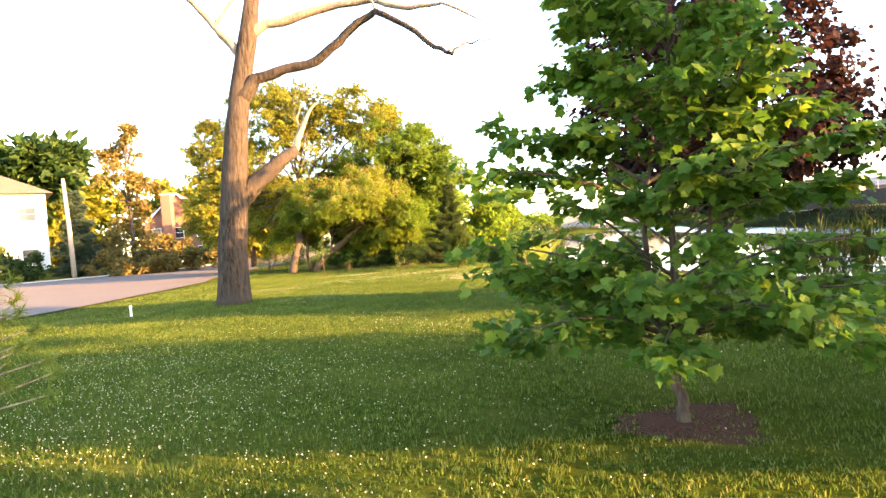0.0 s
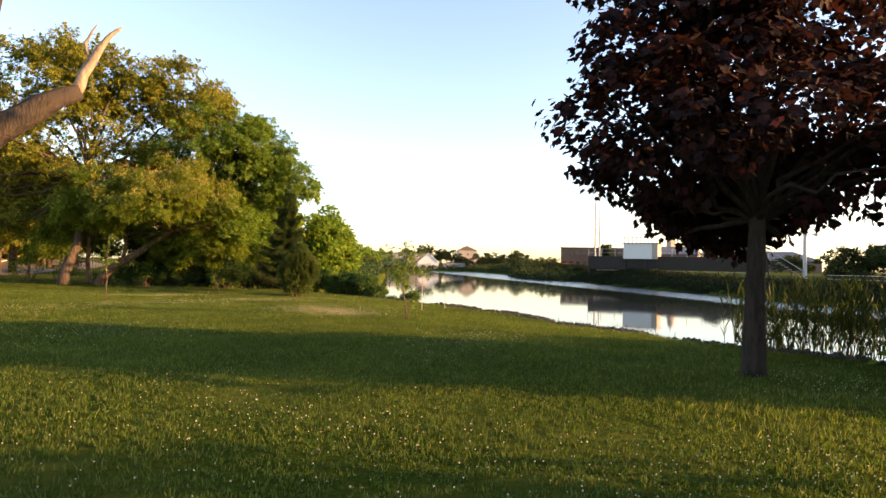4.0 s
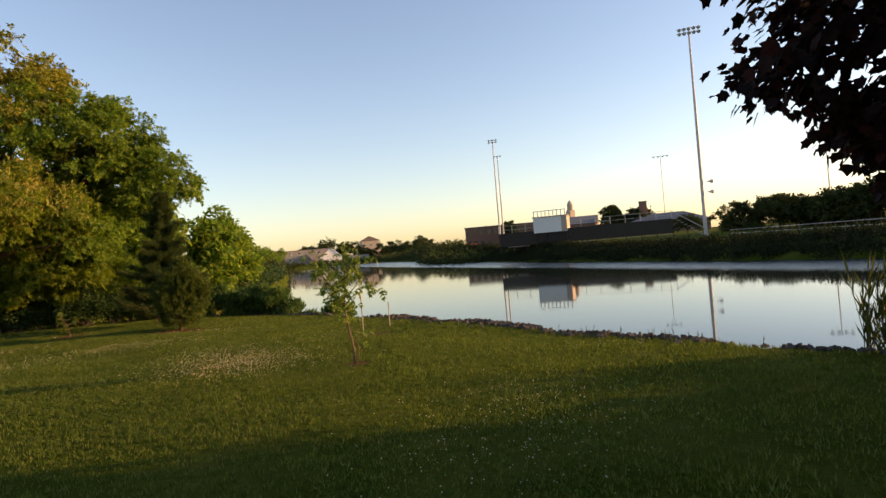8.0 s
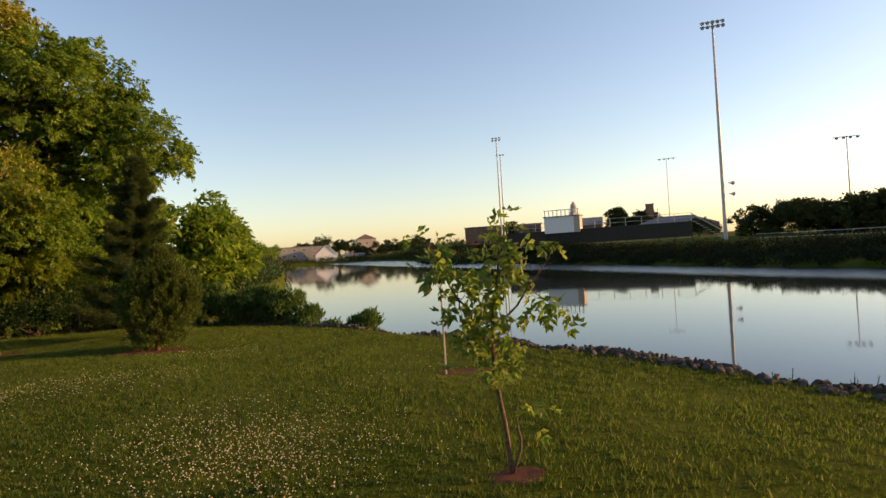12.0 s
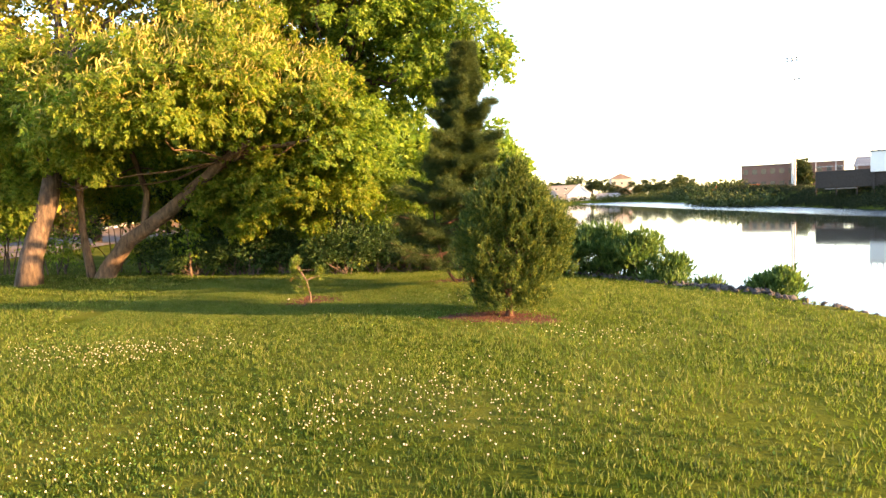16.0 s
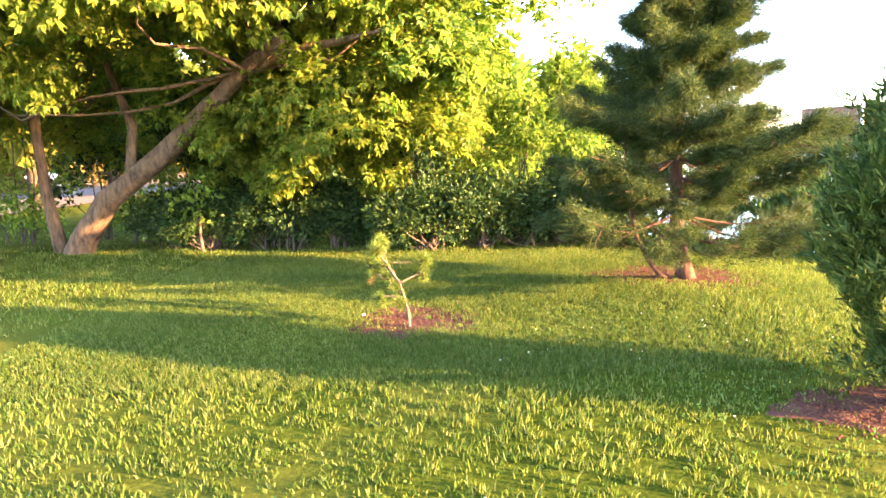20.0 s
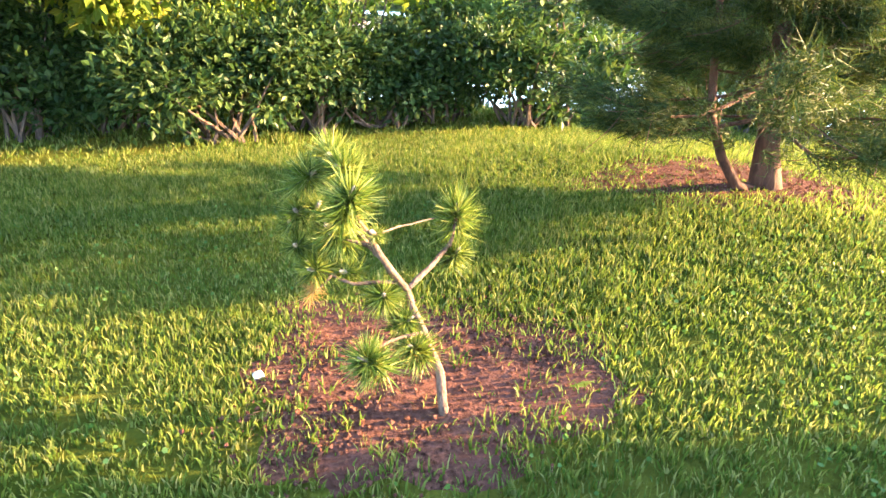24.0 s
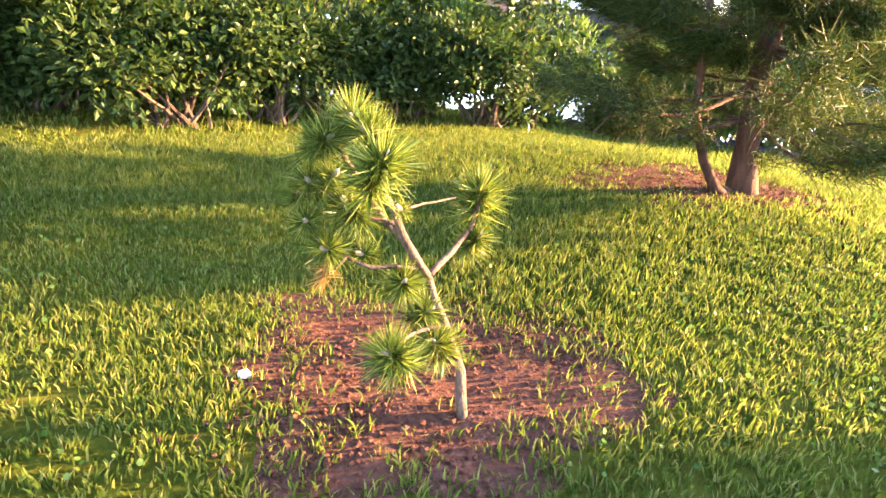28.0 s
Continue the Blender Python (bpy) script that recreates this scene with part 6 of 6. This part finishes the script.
# ---- bare soil, grass, clover ----
PATCHES = [(-2.56, 34.66, 0.58, 0.46, -0.63), (0.36, 35.8, 0.87, 0.8, -0.63), (0.5, 32.28, 0.75, 0.36, -0.2), (2.1, 4.6, 0.5, 0.45, 0), (3.02, 21.72, 0.22, 0.16, 0), (4.9, 26.3, 0.4, 0.22, 0)]


def patch_value(x, y):
    """Under 1 inside a bare patch."""
    out = np.full(np.shape(x), 9.0)
    for cx, cy, rx, ry, a in PATCHES:
        dx, dy = x - cx, y - cy
        u, v = dx * math.cos(a) + dy * math.sin(a), -dx * math.sin(a) + dy * math.cos(a)
        ang = np.arctan2(v, u)
        out = np.minimum(out, np.hypot(u / rx, v / ry) * (1 + 0.12 * np.sin(3 * ang + cx) + 0.08 * np.sin(7 * ang)) + 0.10 * np.sin(23 * x + 9 * np.sin(11 * y)) * np.sin(19 * y))
    return out


for cx, cy, rx, ry, a in PATCHES:
    n, m = 40, 14
    ang, rad = np.meshgrid(np.linspace(0, 2 * np.pi, n, endpoint=False), np.linspace(0, 1.22, m), indexing="ij")
    u, v = rx * rad * np.cos(ang), ry * rad * np.sin(ang)
    k = 1 / (1 + 0.12 * np.sin(3 * ang + cx) + 0.08 * np.sin(7 * ang))
    x, y = cx + (u * math.cos(a) - v * math.sin(a)) * k, cy + (u * math.sin(a) + v * math.cos(a)) * k
    z = ground_z(x, y) + 0.010 + 0.006 * np.sin(17 * x) * np.cos(19 * y) - 0.016 * (rad / 1.22) ** 6
    i, j = np.meshgrid(np.arange(n), np.arange(m - 1), indexing="ij")
    i2 = (i + 1) % n
    q = np.stack([i * m + j, i * m + j + 1, i2 * m + j + 1, i2 * m + j], -1).reshape(-1, 4)
    tagged(part("soil_patch", (np.stack([x, y, z], -1).reshape(-1, 3), [q]), SOIL, smooth=True), "patch of bare reddish soil in the lawn", "soil", kind="structure")

WALK = np.array([(0.2, -4), (0, 4), (-0.2, 10), (0.3, 18), (-1, 25), (-2.6, 30), (-3.3, 33.5)], float)


def walk_distance(x, y):
    d = np.full(np.shape(x), 1e9)
    for a, b in zip(WALK, WALK[1:]):
        t = np.clip(((x - a[0]) * (b[0] - a[0]) + (y - a[1]) * (b[1] - a[1])) / ((b - a) ** 2).sum(), 0, 1)
        d = np.minimum(d, np.hypot(x - a[0] - t * (b[0] - a[0]), y - a[1] - t * (b[1] - a[1])))
    return d


def tufty(x, y):
    return 0.5 + 0.25 * np.sin(2.3 * x + 1.1 * np.sin(1.7 * y)) + 0.25 * np.sin(3.1 * y + 1.3 * np.sin(2.1 * x))


def sow(x0, x1, y0, y1, count, d0, d1, width, h0, h1, rng, bare=0.06, along=False, simple=False, loose=3.2):
    n = count // 7
    x, y = rng.uniform(x0, x1, n), rng.uniform(y0, y1, n)
    if along:
        x = np.interp(y, WALK[:, 1], WALK[:, 0]) + x
    ox, oy = rng.normal(0, loose * width, (2, n, 7))
    x, y = (x[:, None] + ox).ravel(), (y[:, None] + oy).ravel()
    out = np.arctan2(oy, ox).ravel()
    count = n * 7
    d = walk_distance(x, y)
    p = patch_value(x, y)
    ok = (d >= d0) & (d < d1) & (looked("d", x, y) > 0.1) & (np.repeat(rng.random(n), 7) < np.clip(bare + 1.4 * (p - 0.58), bare, 1.0)) & (x > -13.6)
    x, y, out = x[ok], y[ok], out[ok]
    n = len(x)
    z = looked("z", x, y) - 0.004
    t = tufty(x, y)
    h = rng.uniform(h0, h1, n) * (0.75 + 0.5 * t)
    w = width * rng.uniform(0.6, 1.4, n)
    a = rng.uniform(0, 2 * np.pi, n)
    ca, sa = np.cos(a), np.sin(a)
    lean = rng.uniform(0.1, 0.75, n) * h
    la = out + rng.normal(0, 0.6, n)
    lx, ly = np.cos(la) * lean, np.sin(la) * lean
    base = np.stack([x, y, z], -1)
    side = np.stack([ca * w / 2, sa * w / 2, 0 * w], -1)
    mid = base + np.stack([lx * 0.35, ly * 0.35, h * 0.6], -1)
    tip = base + np.stack([lx, ly, h * 0.95], -1)
    if simple:
        return np.stack([base - side, base + side, tip], 1).reshape(-1, 3), n
    v = np.stack([base - side, base + side, mid + side * 0.75, mid - side * 0.75, tip], 1)
    return v.reshape(-1, 3), n


def blades(v, n):
    if len(v) == 3 * n:
        return v, [np.arange(3 * n).reshape(-1, 3)]
    o = (np.arange(n) * 5)[:, None]
    return v, [o + np.array([[0, 1, 2, 3]]), o + np.array([[3, 2, 4]])]


rng = np.random.default_rng(400)
near_ = sow(-3.4, 3.4, -4, 33.3, 380000, 0, 3.2, 0.0085, 0.024, 0.055, rng, along=True, loose=2.8)
mid_ = sow(-9, 9, -4, 42, 560000, 3.2, 8.5, 0.0145, 0.03, 0.075, rng, along=True, simple=True)
far_ = sow(-14, 12, -6, 44, 150000, 8.5, 20, 0.024, 0.03, 0.07, rng, simple=True)
end_ = sow(-6.0, 1.8, 33.0, 38.3, 300000, 0, 9, 0.0066, 0.018, 0.052, rng, 0.09, loose=2.3)
grass = thing("grass", (0, 0, 0), "thick mown grass blades mixed with clover", "grass", kind="stuff")
for geo in (near_, mid_, far_, end_):
    part("blade", blades(*geo), GRASS_BLADE, grass, kind="stuff")

# clover leaves low in the grass, and the white heads above
CLEAF = (np.array([(0, 0, 0), (0.5, 0.35, 0.05), (0.35, 0.95, 0), (-0.35, 0.95, 0), (-0.5, 0.35, 0.05)], float), np.array([(0, 1, 2), (0, 2, 3), (0, 3, 4)]))


def sown(n, x0, x1, y0, y1, dmax, rng, power):
    x, y = rng.uniform(x0, x1, n), rng.uniform(y0, y1, n)
    t = (0.5 + 0.5 * np.sin(0.9 * x + 1.7 * np.sin(0.6 * y + 0.5))) * (0.5 + 0.5 * np.sin(0.8 * y + 1.2 * np.sin(0.7 * x)))
    ok = (rng.random(n) < t ** power) & (walk_distance(x, y) < dmax) & (looked("d", x, y) > 0.6) & (patch_value(x, y) > 1.05) & (x > -13)
    return x[ok], y[ok]


x, y = sown(170000, -6, 7, -3, 37, 4.0, rng, 0.8)
lp = np.stack([x, y, looked("z", x, y) + rng.uniform(0.015, 0.045, len(x))], -1)
lw = rng.normal(0, 0.5, lp.shape)
tw = frames(lw * np.array([1, 1, 0.3]), rng)
tw[:, :, 2] = np.abs(tw[:, :, 2])
part("clover_leaf", scattered(CLEAF, lp, tw, rng.uniform(0.010, 0.019, len(lp))), leafy("clover_leaf", [(0.034, 0.085, 0.017), (0.06, 0.125, 0.025), (0.085, 0.15, 0.034)], 0.5, 0.35), grass, kind="stuff")
HEAD = np.array([(0.75, 0, 0), (0, 0.75, 0), (-0.75, 0, 0), (0, -0.75, 0), (0, 0, 0.95), (0, 0, -0.5)], float), np.array([(0, 1, 4), (1, 2, 4), (2, 3, 4), (3, 0, 4), (1, 0, 5), (2, 1, 5), (3, 2, 5), (0, 3, 5)])
x, y = sown(42000, -9, 9, -3, 36, 9, rng, 2.3)
x2, y2 = rng.normal(1.2, 0.75, 1500), rng.normal(23.3, 0.8, 1500)
x4, y4 = rng.normal(-3.2, 2.0, 2600), rng.normal(6.0, 2.2, 2600)
x3, y3 = np.concatenate([rng.normal(-4.4, 0.9, 300), rng.normal(-0.8, 0.9, 450)]), np.concatenate([rng.normal(30.9, 0.36, 300), rng.normal(28.3, 0.6, 450)])
x, y = np.concatenate([x, x2, x3, x4]), np.concatenate([y, y2, y3, y4])
keep = (y < 31.5) | (rng.random(len(y)) < 0.16)
x, y = x[keep], y[keep]
hz = rng.uniform(0.05, 0.10, len(x)) * np.where(y > 31.5, 0.6, 1.0)
hp = np.stack([x, y, looked("z", x, y) + hz], -1)
clover = thing("clover_flowers", (0, 0, 0), "scattered white clover flower heads in the grass", "flowers", kind="stuff")
part("flower_head", scattered(HEAD, hp, frames(np.tile([0.05, 1.0, 0.05], (len(hp), 1)), rng, 0.2), rng.uniform(0.007, 0.012, len(hp))), CLOVER, clover, kind="stuff")

# fallen things in the grass
fl = thing("fallen_leaf", on_ground(-2.18, 34.35, 0.02), "pale green fallen leaf on bare soil", "leaf")
part("leaf_blade", scattered(LEAF, np.zeros((1, 3)), frames(np.array([[0.9, -0.3, 0.12]]), np.random.default_rng(3)), 0.075), LEAF_SAPLING, fl)
for k, (x, y, s) in enumerate([(-3.07, 34.87, 0.022)]):
    o = new("pale_stone", mesh_from("pale_stone", *(lambda g: (g[0], g[1]))(tube([(0, 0, -0.5), (0.1, 0, -0.2), (0, 0.1, 0.3), (0.1, 0, 0.6)], [0.4, 1.0, 0.8, 0.1], 8, 0.15, k)), STONE_WHITE, True))
    o.location, o.scale = on_ground(x, y, 0.02), (s, s, s)
    tagged(o, "small pale stone lying on the soil", "stone", "pale stones")
rng = np.random.default_rng(410)
litter = thing("soil_litter", (0, 0, 0), "dry needles, leaf bits and crumbs on the soil", "litter", kind="stuff")
lx, ly = [], []
for cx, cy, rx, ry, a in PATCHES[:3]:
    n = 200
    r, t = np.sqrt(rng.random(n)) * 1.05, rng.uniform(0, 6.28, n)
    lx.append(cx + rx * r * np.cos(t)), ly.append(cy + ry * r * np.sin(t))
lx, ly = np.concatenate(lx), np.concatenate(ly)
lp = np.stack([lx, ly, ground_z(lx, ly) + 0.018], -1)
part("needle", scattered((NEEDLE[0] * np.array([4, 1, 1]), NEEDLE[1]), lp, frames(rng.normal(0, 1, lp.shape) * np.array([1, 1, 0.15]), rng), rng.uniform(0.02, 0.045, len(lp))), NEEDLE_LITTER, litter, kind="stuff")
cl = np.repeat(lp, 16, 0) + rng.normal(0, 0.09, (16 * len(lp), 3)) * np.array([1, 1, 0])
cl[:, 2] = ground_z(cl[:, 0], cl[:, 1]) + 0.012
part("clod", scattered(HEAD, cl, frames(rng.normal(0, 1, cl.shape), rng), 0.003 + 0.014 * rng.random(len(cl)) ** 4), SOIL, litter, kind="stuff")
